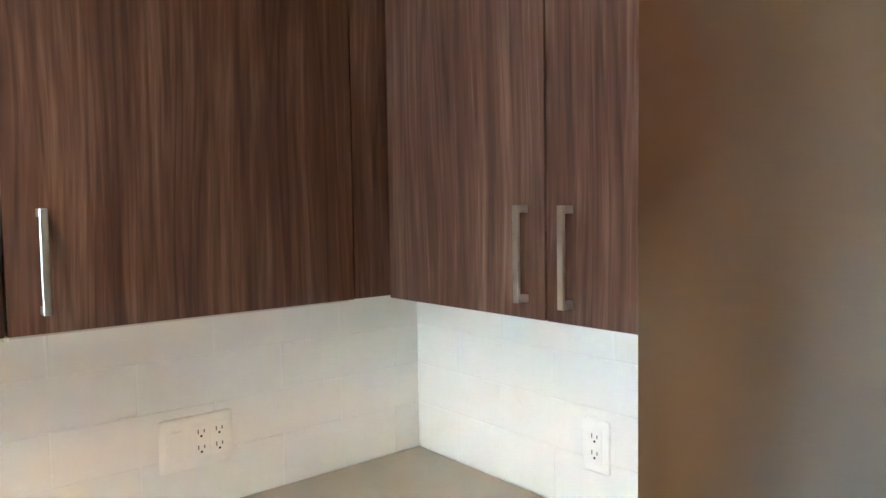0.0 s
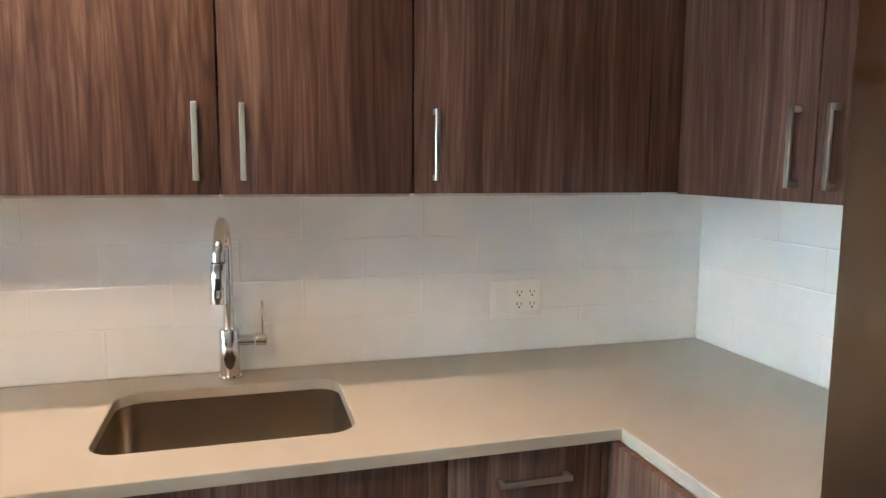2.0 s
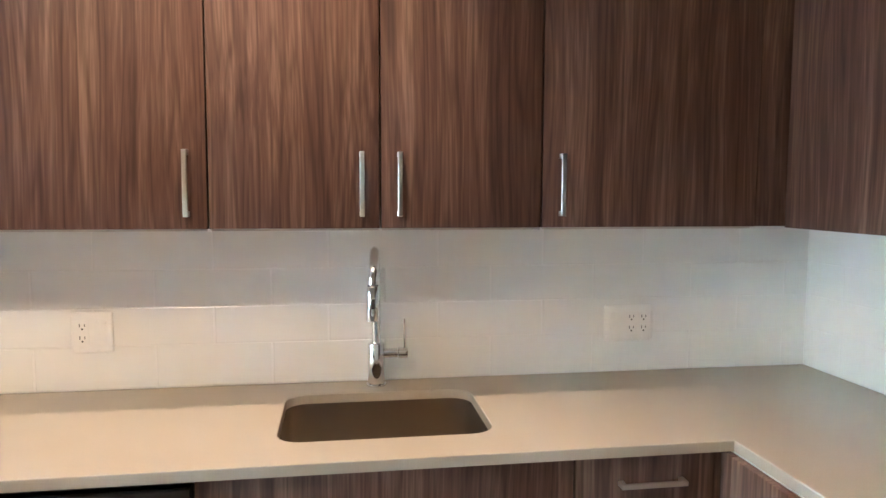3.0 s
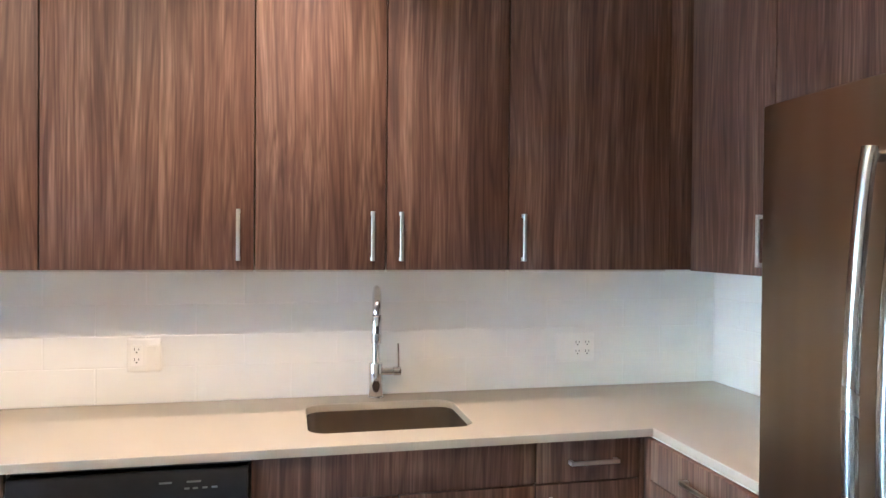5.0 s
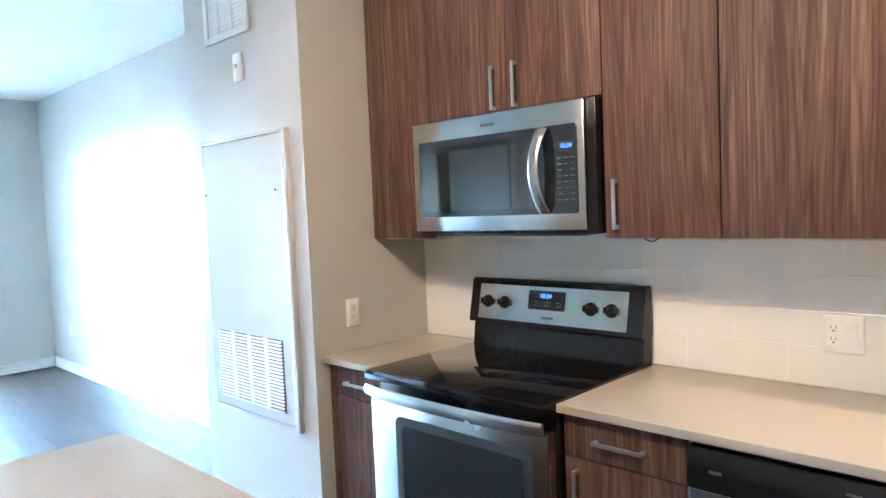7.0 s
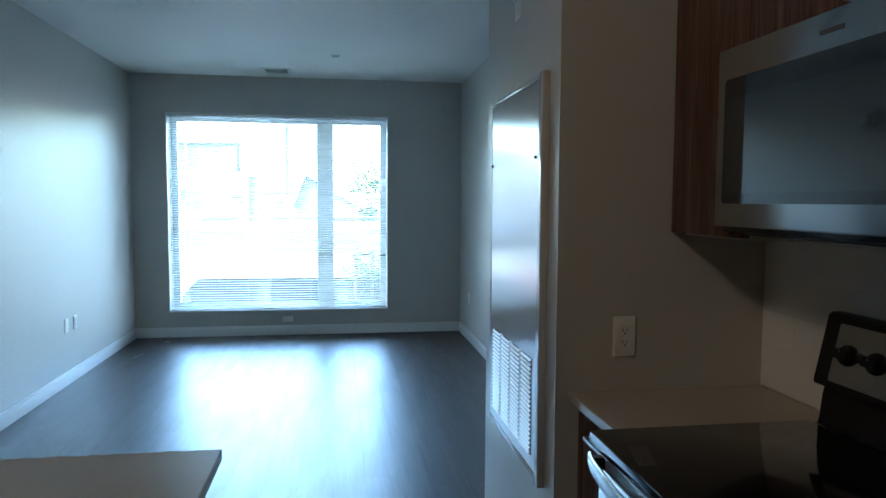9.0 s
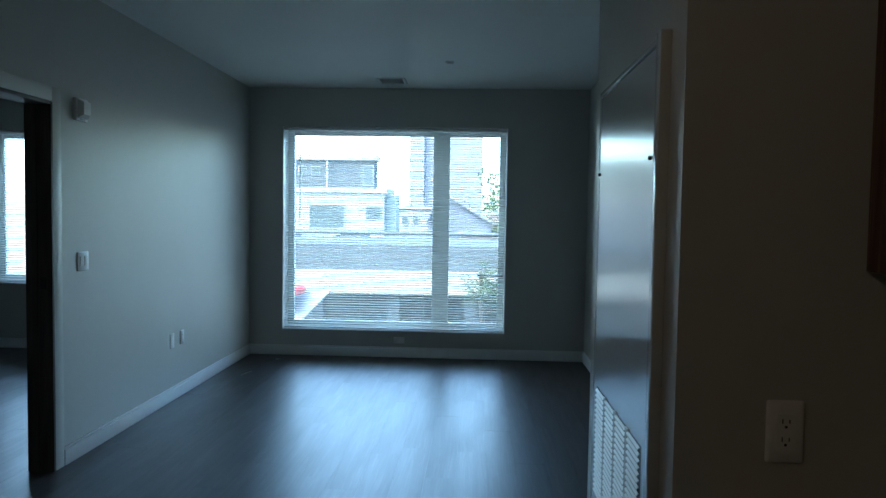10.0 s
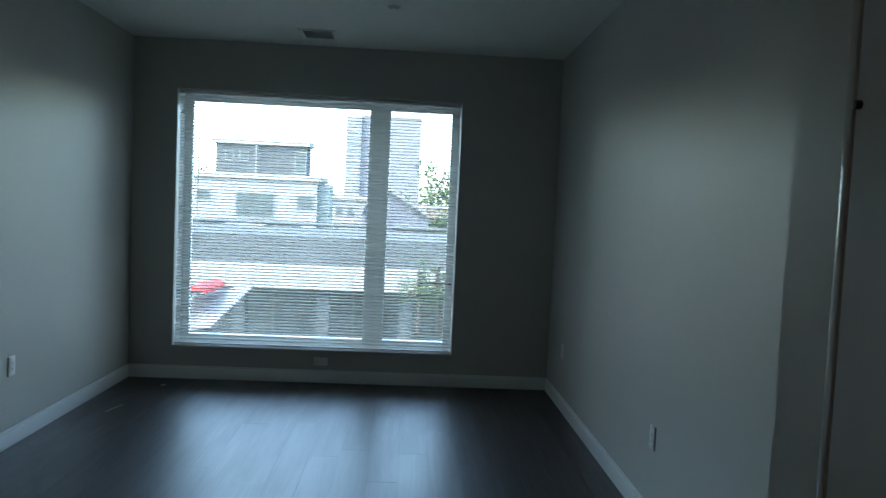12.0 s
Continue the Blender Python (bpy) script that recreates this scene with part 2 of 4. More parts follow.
def block(name, material, *boxes, parent=None, label="", b=0.0):
    bm = bmesh.new()
    for c in boxes:
        bx(bm, *c, b=b)
    return part(name, bm, material, parent, label)


def structure(ob, label, category):
    return tagged(ob, label, category, kind="structure")


def words(name, text, size, m, material, parent):
    """Raised lettering in the built-in font, centred at the pose m."""
    cu = bpy.data.curves.new(name, "FONT")
    cu.body, cu.size, cu.align_x, cu.align_y, cu.extrude = text, size, "CENTER", "CENTER", 0.0004
    tmp = bpy.data.objects.new(name, cu)
    me = bpy.data.meshes.new_from_object(tmp)
    bpy.data.objects.remove(tmp)
    me.transform(m)
    me.materials.append(material)
    ob = new(name, me)
    ob.parent = parent
    if parent.type == "EMPTY":
        ob.matrix_parent_inverse = Matrix.Translation(-Vector(parent.location))
    return ob


# ---- large structure ----
XK = XR + 0.15
WIN = (-3.029, -0.661, 0.220, 2.374)       # living-room window: y, y, z, z
WIN2 = (-6.28, -4.95, 0.645, 2.31)         # bedroom window
XH = 4.2                        # end of an unseen space added past the kitchen to take daylight away
YB = -7.0                                  # bedroom's far wall
DOOR = (-4.80, -3.90, 2.055)              # bedroom doorway: x, x, head
XB = -2.6                                  # bedroom's end wall
XO = XW - 0.26

structure(block("wall_west", PAINT,
    (XO, XW, YB - 0.15, WIN2[0], FLOOR, CEIL), (XO, XW, WIN2[0], WIN2[1], FLOOR, WIN2[2]), (XO, XW, WIN2[0], WIN2[1], WIN2[3], CEIL),
    (XO, XW, WIN2[1], WIN[0], FLOOR, CEIL), (XO, XW, WIN[0], WIN[1], FLOOR, WIN[2]), (XO, XW, WIN[0], WIN[1], WIN[3], CEIL),
    (XO, XW, WIN[1], YR + 0.15, FLOOR, CEIL)), "greige painted wall with a wide window opening", "wall")
structure(block("wall_south", PAINT,
    (XW, DOOR[0], YL - 0.14, YL, FLOOR, CEIL), (DOOR[0], DOOR[1], YL - 0.14, YL, DOOR[2], CEIL), (DOOR[1], XH + 0.15, YL - 0.14, YL, FLOOR, CEIL)),
    "greige painted wall with a doorway to the bedroom", "wall")
structure(block("wall_north", PAINT, (XW, XC, YR, YR + 0.15, FLOOR, CEIL)), "greige painted living-room side wall", "wall")
structure(block("wall_closet", PAINT, (XC, XS, YS, YR + 0.15, FLOOR, CEIL)), "greige painted wall boxing in the mechanical closet", "wall")
structure(block("wall_kitchen", PAINT, (XS, XK, 0.009, YR + 0.15, FLOOR, CEIL)), "painted kitchen wall behind tiles and cabinets", "wall")
structure(block("wall_east", PAINT, (XR + 0.009, XK, -1.90, 0.009, FLOOR, CEIL), (XR + 0.009, XH, -2.02, -1.90, FLOOR, CEIL)), "painted wall behind the refrigerator", "wall")
structure(block("wall_unseen_end", PAINT, (XH, XH + 0.15, YL, -1.90, FLOOR, CEIL)), "plain painted end wall of an added, unseen space that swallows daylight", "wall")
structure(block("wall_bedroom", PAINT, (XW, XB, YB - 0.15, YB, FLOOR, CEIL), (XB, XB + 0.15, YB - 0.15, YL - 0.14, FLOOR, CEIL)), "plain painted bedroom walls", "wall")
structure(block("ceiling", CEILING, (XO, XK, YB - 0.15, YR + 0.15, CEIL, CEIL + 0.2), (XK, XH + 0.15, YB - 0.15, -1.90, CEIL, CEIL + 0.2)), "smooth white painted ceiling", "ceiling")
floor = structure(block("floor", RUBBER, (XO, XK, YB - 0.15, YR + 0.15, FLOOR - 0.2, FLOOR - 0.005), (XK, XH + 0.15, YB - 0.15, -1.90, FLOOR - 0.2, FLOOR - 0.005)), "dark brown vinyl plank floor with a satin sheen", "floor")


def skirting(name, *runs):
    """Runs of base moulding with a stepped top: each (x0, x1, y0, y1) footprint, thin side against the wall."""
    bm = bmesh.new()
    for x0, x1, y0, y1 in runs:
        bx(bm, x0, x1, y0, y1, FLOOR, FLOOR + 0.092, b=0.002)
        cx0, cx1, cy0, cy1 = x0, x1, y0, y1
        if x1 - x0 < y1 - y0:
            cx1 = x0 + 0.009
        elif y0 < -2:
            cy1 = y0 + 0.009
        else:
            cy0 = y1 - 0.009
        bx(bm, cx0, cx1, cy0, cy1, FLOOR + 0.092, FLOOR + 0.108, b=0.003)
    return structure(part(name, bm, WHITE), "white painted baseboard", "baseboard")


skirting("baseboard", (XW, XW + 0.016, YL, YR))
skirting("baseboard", (XW + 0.016, DOOR[0] - 0.09, YL, YL + 0.016))
skirting("baseboard", (DOOR[1] + 0.09, XH, YL, YL + 0.016))
skirting("baseboard", (XW + 0.016, XC, YR - 0.016, YR))
skirting("baseboard", (XW, XW + 0.016, YB, YL - 0.14))

# flat casing and jamb lining round the bedroom doorway
casing = thing("door_1", (DOOR[0], YL, FLOOR), "painted casing and dark jamb of an open bedroom doorway", "doorway")
structure(casing, "", "doorway")
block("casing", PAINT, (DOOR[0] - 0.085, DOOR[0] - 0.005, YL, YL + 0.012, FLOOR, DOOR[2] + 0.085), parent=casing, b=0.002)
block("casing", PAINT, (DOOR[1] + 0.005, DOOR[1] + 0.085, YL, YL + 0.012, FLOOR, DOOR[2] + 0.085), parent=casing, b=0.002)
block("casing", PAINT, (DOOR[0] - 0.005, DOOR[1] + 0.005, YL, YL + 0.012, DOOR[2] + 0.005, DOOR[2] + 0.085), parent=casing, b=0.002)
# every lining board gets the same dark wood tone
JAMB = wood("dark_wood_jamb", (0.06, 0.052, 0.047), (0.10, 0.088, 0.080), (0.14, 0.125, 0.115))
block("jamb", JAMB, (DOOR[0] - 0.004, DOOR[0] + 0.016, YL - 0.141, YL + 0.014, FLOOR, DOOR[2]), parent=casing, label="dark wood jamb lining", b=0.002)
block("jamb", JAMB, (DOOR[1] - 0.016, DOOR[1] + 0.004, YL - 0.141, YL + 0.014, FLOOR, DOOR[2]), parent=casing, label="dark wood jamb lining", b=0.002)
block("head_jamb", JAMB, (DOOR[0] + 0.016, DOOR[1] - 0.016, YL - 0.141, YL + 0.014, DOOR[2] - 0.016, DOOR[2] + 0.004), parent=casing, label="dark wood head lining", b=0.002)
block("door_stop", JAMB, (DOOR[0] + 0.016, DOOR[0] + 0.027, YL - 0.10, YL - 0.065, FLOOR, DOOR[2] - 0.016), parent=casing, b=0.002)
block("strike_plate", RUBBER, (DOOR[0] + 0.016, DOOR[0] + 0.0185, YL - 0.055, YL - 0.02, 1.00, 1.07), parent=casing, b=0.001)


# ---- windows and blinds ----
def window(name, y0, y1, z0, z1, mullion=None):
    w = thing(name, (XW - 0.1, (y0 + y1) / 2, z0), "white vinyl window with clear panes" + (" and a wide mullion" if mullion else ""), "window")
    structure(w, "", "window")
    xa, xb, f = XW - 0.25, XW - 0.20, 0.075
    block("frame", VINYL, (xa, xb, y0, y0 + f, z0, z1), (xa, xb, y1 - f, y1, z0, z1), (xa, xb, y0 + f, y1 - f, z0, z0 + f), (xa, xb, y0 + f, y1 - f, z1 - f, z1), parent=w, b=0.004)
    cuts = [y0 + f, y1 - f]
    if mullion:
        block("mullion", VINYL, (xa, xb + 0.004, mullion[0], mullion[1], z0 + f, z1 - f), parent=w, b=0.004)
        cuts = [y0 + f, mullion[0], mullion[1], y1 - f]
    for a, c in zip(cuts[::2], cuts[1::2]):
        g = block("pane", GLASS, (xa + 0.035, xa + 0.041, a, c, z0 + f, z1 - f), parent=w)
        g.visible_shadow = False
    block("sill", WHITE, (XW - 0.20, XW + 0.004, y0 + 0.002, y1 - 0.002, z0, z0 + 0.012), parent=w, b=0.003)
    for ya, yb in ((y0, y0 + 0.008), (y1 - 0.008, y1)):
        block("jamb_liner", WHITE, (XW - 0.20, XW + 0.003, ya, yb, z0 + 0.012, z1 - 0.008), parent=w, b=0.001)
    block("head_liner", WHITE, (XW - 0.20, XW + 0.003, y0, y1, z1 - 0.008, z1), parent=w, b=0.001)
    return w


def blind(y0, y1, z0, z1, cords):
    b = thing("window_blind", (XW - 0.04, (y0 + y1) / 2, z0), "white horizontal mini blind lowered with its slats open", "blind")
    xc = XW - 0.045
    block("head_rail", VINYL, (xc - 0.016, xc + 0.016, y0, y1, z1 - 0.028, z1), parent=b, b=0.002)
    block("bottom_rail", VINYL, (xc - 0.013, xc + 0.013, y0, y1, z0, z0 + 0.014), parent=b, b=0.003)
    bm = bmesh.new()
    tilt, half, sag = radians(-20), 0.0125, 0.0022
    top, low = [], []
    for k in range(5):
        u = -1 + k / 2
        px, pz = u * half, sag * (1 - u * u)
        c = (px * math.cos(tilt) - pz * math.sin(tilt), px * math.sin(tilt) + pz * math.cos(tilt))
        top.append(c)
        low.append((c[0], c[1] - 0.0006))
    ring = top + low[::-1]
    loft(bm, [[(c[0], y0 + 0.004, c[1]) for c in ring], [(c[0], y1 - 0.004, c[1]) for c in ring]])
    me = to_mesh("slat", bm, BLIND)
    n = int((z1 - z0 - 0.05) / 0.0262)
    for i in range(n):
        s = new("slat", me)
        s.parent = b
        s.location = (xc - b.location.x, -b.location.y, z0 + 0.03 + i * 0.0262 - b.location.z + 0.0006 * math.sin(i * 2.3))
    bm = bmesh.new()
    for y in cords:
        for dx in (-0.0135, 0.0135):
            cyl(bm, (xc + dx, y, z0 + 0.01), (xc + dx, y, z1 - 0.02), 0.0007, seg=5)
    part("ladder_cord", bm, BLIND, b)
    bm = bmesh.new()
    cyl(bm, (xc + 0.024, y0 + 0.17, z1 - 0.02), (xc + 0.024, y0 + 0.17, z1 - 1.0), 0.0035, seg=8)
    part("tilt_wand", bm, BLIND, b)
    return b


window("window_1", *WIN, mullion=(-1.446, -1.268))
blind(WIN[0] + 0.012, WIN[1] - 0.012, WIN[2] + 0.016, WIN[3] - 0.010, (-2.86, -2.2, -1.52, -0.80))
w1 = bpy.data.objects["window_1"]
bm = bmesh.new()
cyl(bm, (XW - 0.177, -0.940, 0.822), (XW - 0.177, -0.700, 0.815), 0.005, seg=10)
bx(bm, XW - 0.190, XW - 0.164, -0.955, -0.925, 0.808, 0.838, b=0.004)
bx(bm, XW - 0.200, XW - 0.164, -0.705, -0.680, 0.800, 0.830, b=0.003)
part("stay_arm", bm, RUBBER, w1, "dark metal stay arm")
window("window_2", *WIN2, mullion=(-5.75, -5.62))
blind(WIN2[0] + 0.012, WIN2[1] - 0.012, WIN2[2] + 0.016, WIN2[3] - 0.010, (-5.8, -5.1))


# ---- kitchen: handles, cabinets ----
def handle(parent, where, axis, face, length=0.150):
    """Flat bar pull: where is its centre on the door face; axis 'z', 'x' or 'y' is the bar's run; face (nx, ny) points out of the door."""
    bm = bmesh.new()
    h, w, d, t = length / 2, 0.0055, 0.025, 0.007
    n = Vector((face[0], face[1], 0))
    a = Vector((axis == "x", axis == "y", axis == "z"))
    s = n.cross(a)
    c = Vector(where)

    def local(a0, a1, s0, s1, n0, n1):
        p, q = c + a * a0 + s * s0 + n * n0, c + a * a1 + s * s1 + n * n1
        bx(bm, min(p.x, q.x), max(p.x, q.x), min(p.y, q.y), max(p.y, q.y), min(p.z, q.z), max(p.z, q.z), b=0.001, seg=1)

    local(-h, h, -w, w, d - t, d)
    local(-h, -h + 0.012, -w, w, 0, d - t)
    local(h - 0.012, h, -w, w, 0, d - t)
    return part("handle", bm, NICKEL, parent, "brushed nickel bar pull")


def front(parent, name, x0, x1, y0, y1, z0, z1, pulls=()):
    """A door, drawer front or filler panel with pulls given as (where, axis, face)."""
    ob = block(name, WOOD, (x0, x1, y0, y1, z0, z1), parent=parent, b=0.0012)
    for where, axis, face in pulls:
        handle(ob, where, axis, face)
    return ob


UB, UT, UY = 1.360, 2.372, -0.295          # upper cabinets: underside, top, door face
G = 0.0021                                 # half the gap between fronts
SOUTH, WEST = (0, -1), (-1, 0)


def upper(x0, x1, seams, z0, pulls, label, fill=None):
    c = thing("wall_cabinet", ((x0 + x1) / 2, 0, z0), label, "cabinet", "upper kitchen cabinets")
    block("body", CARCASS, (x0 + 0.001, x1 - 0.001, UY + 0.022, -0.003, z0 - (0.006 if z0 == UB else -0.002), UT), parent=c, b=0.001)
    edges = [x0, *seams, x1]
    for xs in edges[:-1]:
        if z0 == UB and xs > -0.5:
            block("bumper", PLASTIC, (xs - 0.0035, xs + 0.0035, UY + 0.005, UY + 0.021, z0 - 0.007, z0 - 0.0006), parent=c, b=0.001)
    for i, (a, b) in enumerate(zip(edges, edges[1:])):
        front(c, "door", a + G, b - G, UY, UY + 0.019, z0, UT, [((px, UY, pz), "z", SOUTH) for px, pz in pulls if a < px < b])
    return c


HZ = 1.463
wood_label = "walnut-look laminate wall cabinet "
upper(-2.236, -1.931, [], UB, [], wood_label + "with one plain narrow door")
upper(-1.931, -1.189, [-1.555], 1.797, [(-1.606, 1.876), (-1.513, 1.876)], wood_label + "with two short doors above the microwave")
upper(-1.189, -0.836, [], UB, [(-1.148, HZ)], wood_label + "with one tall narrow door")
upper(-0.836, -0.262, [], UB, [(-0.307, HZ)], wood_label + "with one wide door")
upper(-0.262, 0.518, [0.127], UB, [(0.084, HZ), (0.172, HZ)], wood_label + "with two doors above the sink")
upper(0.518, 1.084, [], UB, [(0.566, HZ)], wood_label + "with one wide door near the corner")
block_f = thing("cabinet_filler", (1.13, 0, UB), "walnut-look filler strip in the corner of wall cabinets", "filler")
front(block_f, "panel", 1.084 + 0.0035, 1.178, UY + 0.006, UY + 0.019, UB, UT)
block_f = thing("cabinet_filler", (-2.25, 0, UB), "thin walnut-look scribe strip beside the painted wall", "filler")
front(block_f, "panel", XS + 0.001, -2.236 - G, UY + 0.006, UY + 0.019, UB, UT)

UX = 1.160


def upper_east(y0, y1, seams, z0, pulls, label):
    c = thing("wall_cabinet", (XR, (y0 + y1) / 2, z0), label, "cabinet", "upper kitchen cabinets")
    block("body", CARCASS, (UX + 0.021, XR, y0 + 0.001, y1 - 0.001, z0 + 0.002, UT), parent=c, b=0.001)
    edges = [y0, *seams, y1]
    for a, b in zip(edges, edges[1:]):
        front(c, "door", UX, UX + 0.019, a + G, b - G, z0, UT, [((UX, py, pz), "z", WEST) for py, pz in pulls if a < py < b])


upper_east(-1.085, -0.300, [-0.708], 1.357, [(-0.668, 1.458), (-0.757, 1.456)], wood_label + "with two tall doors beside the refrigerator")
upper_east(-1.86, -1.085, [-1.47], 1.80, [], wood_label + "with two short doors above the refrigerator")

BY, BT = -0.553, 0.888                     # base cabinets: front face, top


def base(x0, x1, label, drawers=(), doors=()):
    c = thing("base_cabinet", ((x0 + x1) / 2, -0.28, FLOOR), label, "cabinet", "base kitchen cabinets")
    block("body", CARCASS, (x0 + 0.001, x1 - 0.001, BY + 0.021, 0.0, FLOOR + 0.10, 0.66), (x0 + 0.001, x0 + 0.018, BY + 0.021, 0.0, 0.66, BT), (x1 - 0.018, x1 - 0.001, BY + 0.021, 0.0, 0.66, BT), parent=c)
    block("toe_kick", RUBBER, (x0 + 0.001, x1 - 0.001, BY + 0.07, BY + 0.09, FLOOR, FLOOR + 0.10), parent=c)
    for a, b, z0, z1, pull in drawers:
        front(c, "drawer_front", a + G, b - G, BY, BY + 0.019, z0 + G, z1 - G, [((pull[0], BY, pull[1]), "x", SOUTH)] if pull else [])
    for a, b, z0, z1, pull in doors:
        front(c, "door", a + G, b - G, BY, BY + 0.019, z0 + G, z1 - G, [((pull[0], BY, pull[1]), "z", SOUTH)] if pull else [])


ZD, ZF = 0.762, FLOOR + 0.11
low_label = "dark walnut-look laminate base cabinet "
base(-2.240, -1.962, low_label + "with a drawer beside the range", [(-2.24, -1.962, ZD, 0.885, (-2.10, 0.822))], [(-2.24, -1.962, ZF, ZD, (-2.00, 0.655))])
base(-1.188, -0.826, low_label + "with a drawer beside the dishwasher", [(-1.188, -0.826, ZD, 0.885, (-1.012, 0.820))], [(-1.188, -0.826, ZF, ZD, (-1.145, 0.655))])
base(-0.256, 0.522, low_label + "with a false front under the sink", [(-0.256, 0.522, ZD, 0.885, None)], [(-0.256, 0.131, ZF, ZD, (0.089, 0.650)), (0.131, 0.522, ZF, ZD, (0.175, 0.650))])
base(0.522, 0.842, low_label + "with a drawer next to the corner", [(0.522, 0.842, ZD, 0.885, (0.694, 0.822))], [(0.522, 0.842, ZF, ZD, (0.567, 0.650))])
f = thing("cabinet_filler", (0.87, BY, FLOOR), "dark walnut-look filler strip in the base corner", "filler")
front(f, "panel", 0.842 + G, 0.872, BY + 0.003, BY + 0.019, ZF, 0.885)
f = thing("cabinet_filler", (-2.25, BY, FLOOR), "narrow dark scribe strip beside the painted wall", "filler")
front(f, "panel", XS + 0.001, -2.24 - G, BY + 0.003, BY + 0.019, ZF, 0.885)

BX = 0.852
c = thing("base_cabinet", (1.15, -0.83, FLOOR), low_label + "with a drawer beside the refrigerator", "cabinet", "base kitchen cabinets")
block("body", CARCASS, (BX + 0.021, XR, -1.085, -0.57, FLOOR + 0.10, BT), parent=c)
block("toe_kick", RUBBER, (BX + 0.07, BX + 0.09, -1.085, -0.57, FLOOR, FLOOR + 0.10), parent=c)
d = front(c, "drawer_front", BX, BX + 0.019, -1.085 + G, -0.60, ZD + 0.010, 0.885, [((BX, -0.858, 0.828), "y", WEST)])
front(c, "door", BX, BX + 0.019, -1.085 + G, -0.60, ZF, ZD + 0.006, [((BX, -0.66, 0.650), "z", WEST)])
front(c, "filler", BX + 0.003, BX + 0.019, -0.597, -0.556, ZF, 0.885)

# ---- worktops ----
CT, CB, CY = 0.914, 0.890, -0.581
SINK_BOX = (-0.108, 0.372, -0.460, -0.118)


def slab(name, outline, hole=None, label="", base_at=(0, 0, 0)):
    bm = bmesh.new()
    edges = []
    for ring in [outline] + ([hole] if hole else []):
        vs = [bm.verts.new((p[0], p[1], CT)) for p in ring]
        edges += [bm.edges.new((vs[i], vs[(i + 1) % len(vs)])) for i in range(len(vs))]
    bmesh.ops.triangle_fill(bm, use_beauty=True, use_dissolve=False, edges=edges)
    faces = list(bm.faces)
    ex = bmesh.ops.extrude_face_region(bm, geom=faces)["geom"]
    for v in (g for g in ex if isinstance(g, bmesh.types.BMVert)):
        v.co.z = CB
    bmesh.ops.recalc_face_normals(bm, faces=bm.faces)
    rim = [e for e in bm.edges if len(e.link_faces) == 2 and e.calc_face_angle() > 1.2 and all(abs(v.co.z - CT) < 1e-5 for v in e.verts)]
    bmesh.ops.bevel(bm, geom=rim, offset=0.0025, segments=2, profile=0.5, affect="EDGES")
    ob = new(name, to_mesh(name, bm, QUARTZ, smooth=False))
    return tagged(ob, label, "countertop")


slab("countertop", [(-1.191, 0), (-1.191, CY), (0.869, CY), (0.869, -1.090), (XR, -1.090), (XR, 0)], round_rect(*SINK_BOX, 0.055, 0),
     "pale beige quartz worktop with an undermount sink cutout")
slab("countertop", [(XS, 0), (XS, CY), (-1.960, CY), (-1.960, 0)], None, "short pale quartz worktop between wall and range")

# island whose corner shows beside the living room
IX0, IX1, IY0, IY1 = -1.965, -0.85, -2.35, -1.459
slab("countertop", [(IX0, IY0), (IX1, IY0), (IX1, IY1), (IX0, IY1)], None, "pale quartz worktop of the kitchen island")
isl = thing("kitchen_island", ((IX0 + IX1) / 2, (IY0 + IY1) / 2, FLOOR), "dark walnut-look kitchen island under a quartz top", "island")
block("body", WOOD, (IX0 + 0.03, IX1 - 0.03, IY0 + 0.25, IY1 - 0.03, FLOOR + 0.10, CB - 0.001), parent=isl, b=0.002)
block("toe_kick", RUBBER, (IX0 + 0.08, IX1 - 0.08, IY0 + 0.30, IY1 - 0.09, FLOOR, FLOOR + 0.10), parent=isl)

# ---- sink and faucet ----
sink = thing("kitchen_sink", (0.132, -0.29, 0.68), "stainless steel undermount sink with rounded corners", "sink")
bm = bmesh.new()
x0, x1, y0, y1 = SINK_BOX
loft(bm, [round_rect(x0 - 0.022 + i, x1 + 0.022 - i, y0 - 0.022 + i, y1 + 0.022 - i, r, z) for i, r, z in (
    (0.045, 0.05, 0.694), (0.024, 0.055, 0.698), (0.016, 0.06, 0.72), (0.014, 0.06, 0.876), (0.0, 0.075, 0.876), (0.0, 0.075, 0.888), (0.018, 0.058, 0.888),
    (0.019, 0.056, 0.870), (0.022, 0.055, 0.73), (0.032, 0.052, 0.708), (0.06, 0.045, 0.702))])
part("basin", bm, SINK, sink)
bm = bmesh.new()
cyl(bm, (0.132, -0.29, 0.7025), (0.132, -0.29, 0.7065), 0.045, seg=28, b=0.001)
cyl(bm, (0.132, -0.29, 0.7065), (0.132, -0.29, 0.709), 0.030, seg=20)
part("drain", bm, CHROME, sink)

FX, FY = 0.128, -0.052
fa = thing("kitchen_faucet", (FX, FY, CT), "chrome gooseneck pull-down faucet with a side lever", "faucet")
bm = bmesh.new()
cyl(bm, (FX, FY, CT), (FX, FY, CT + 0.006), 0.027, seg=32, b=0.001)
cyl(bm, (FX, FY, CT + 0.006), (FX, FY, 1.032), 0.0235, seg=32, b=0.002)
part("body", bm, CHROME, fa)
bm = bmesh.new()
arc = [(FX, FY, 1.025), (FX, FY, 1.12), (FX, FY, 1.20)]
for k in range(13):
    a = math.pi * k / 12
    arc.append((FX - 0.014 * k / 12, FY - 0.068 + 0.068 * math.cos(a), 1.222 + 0.068 * math.sin(a)))
arc.append((FX - 0.0145, FY - 0.137, 1.205))
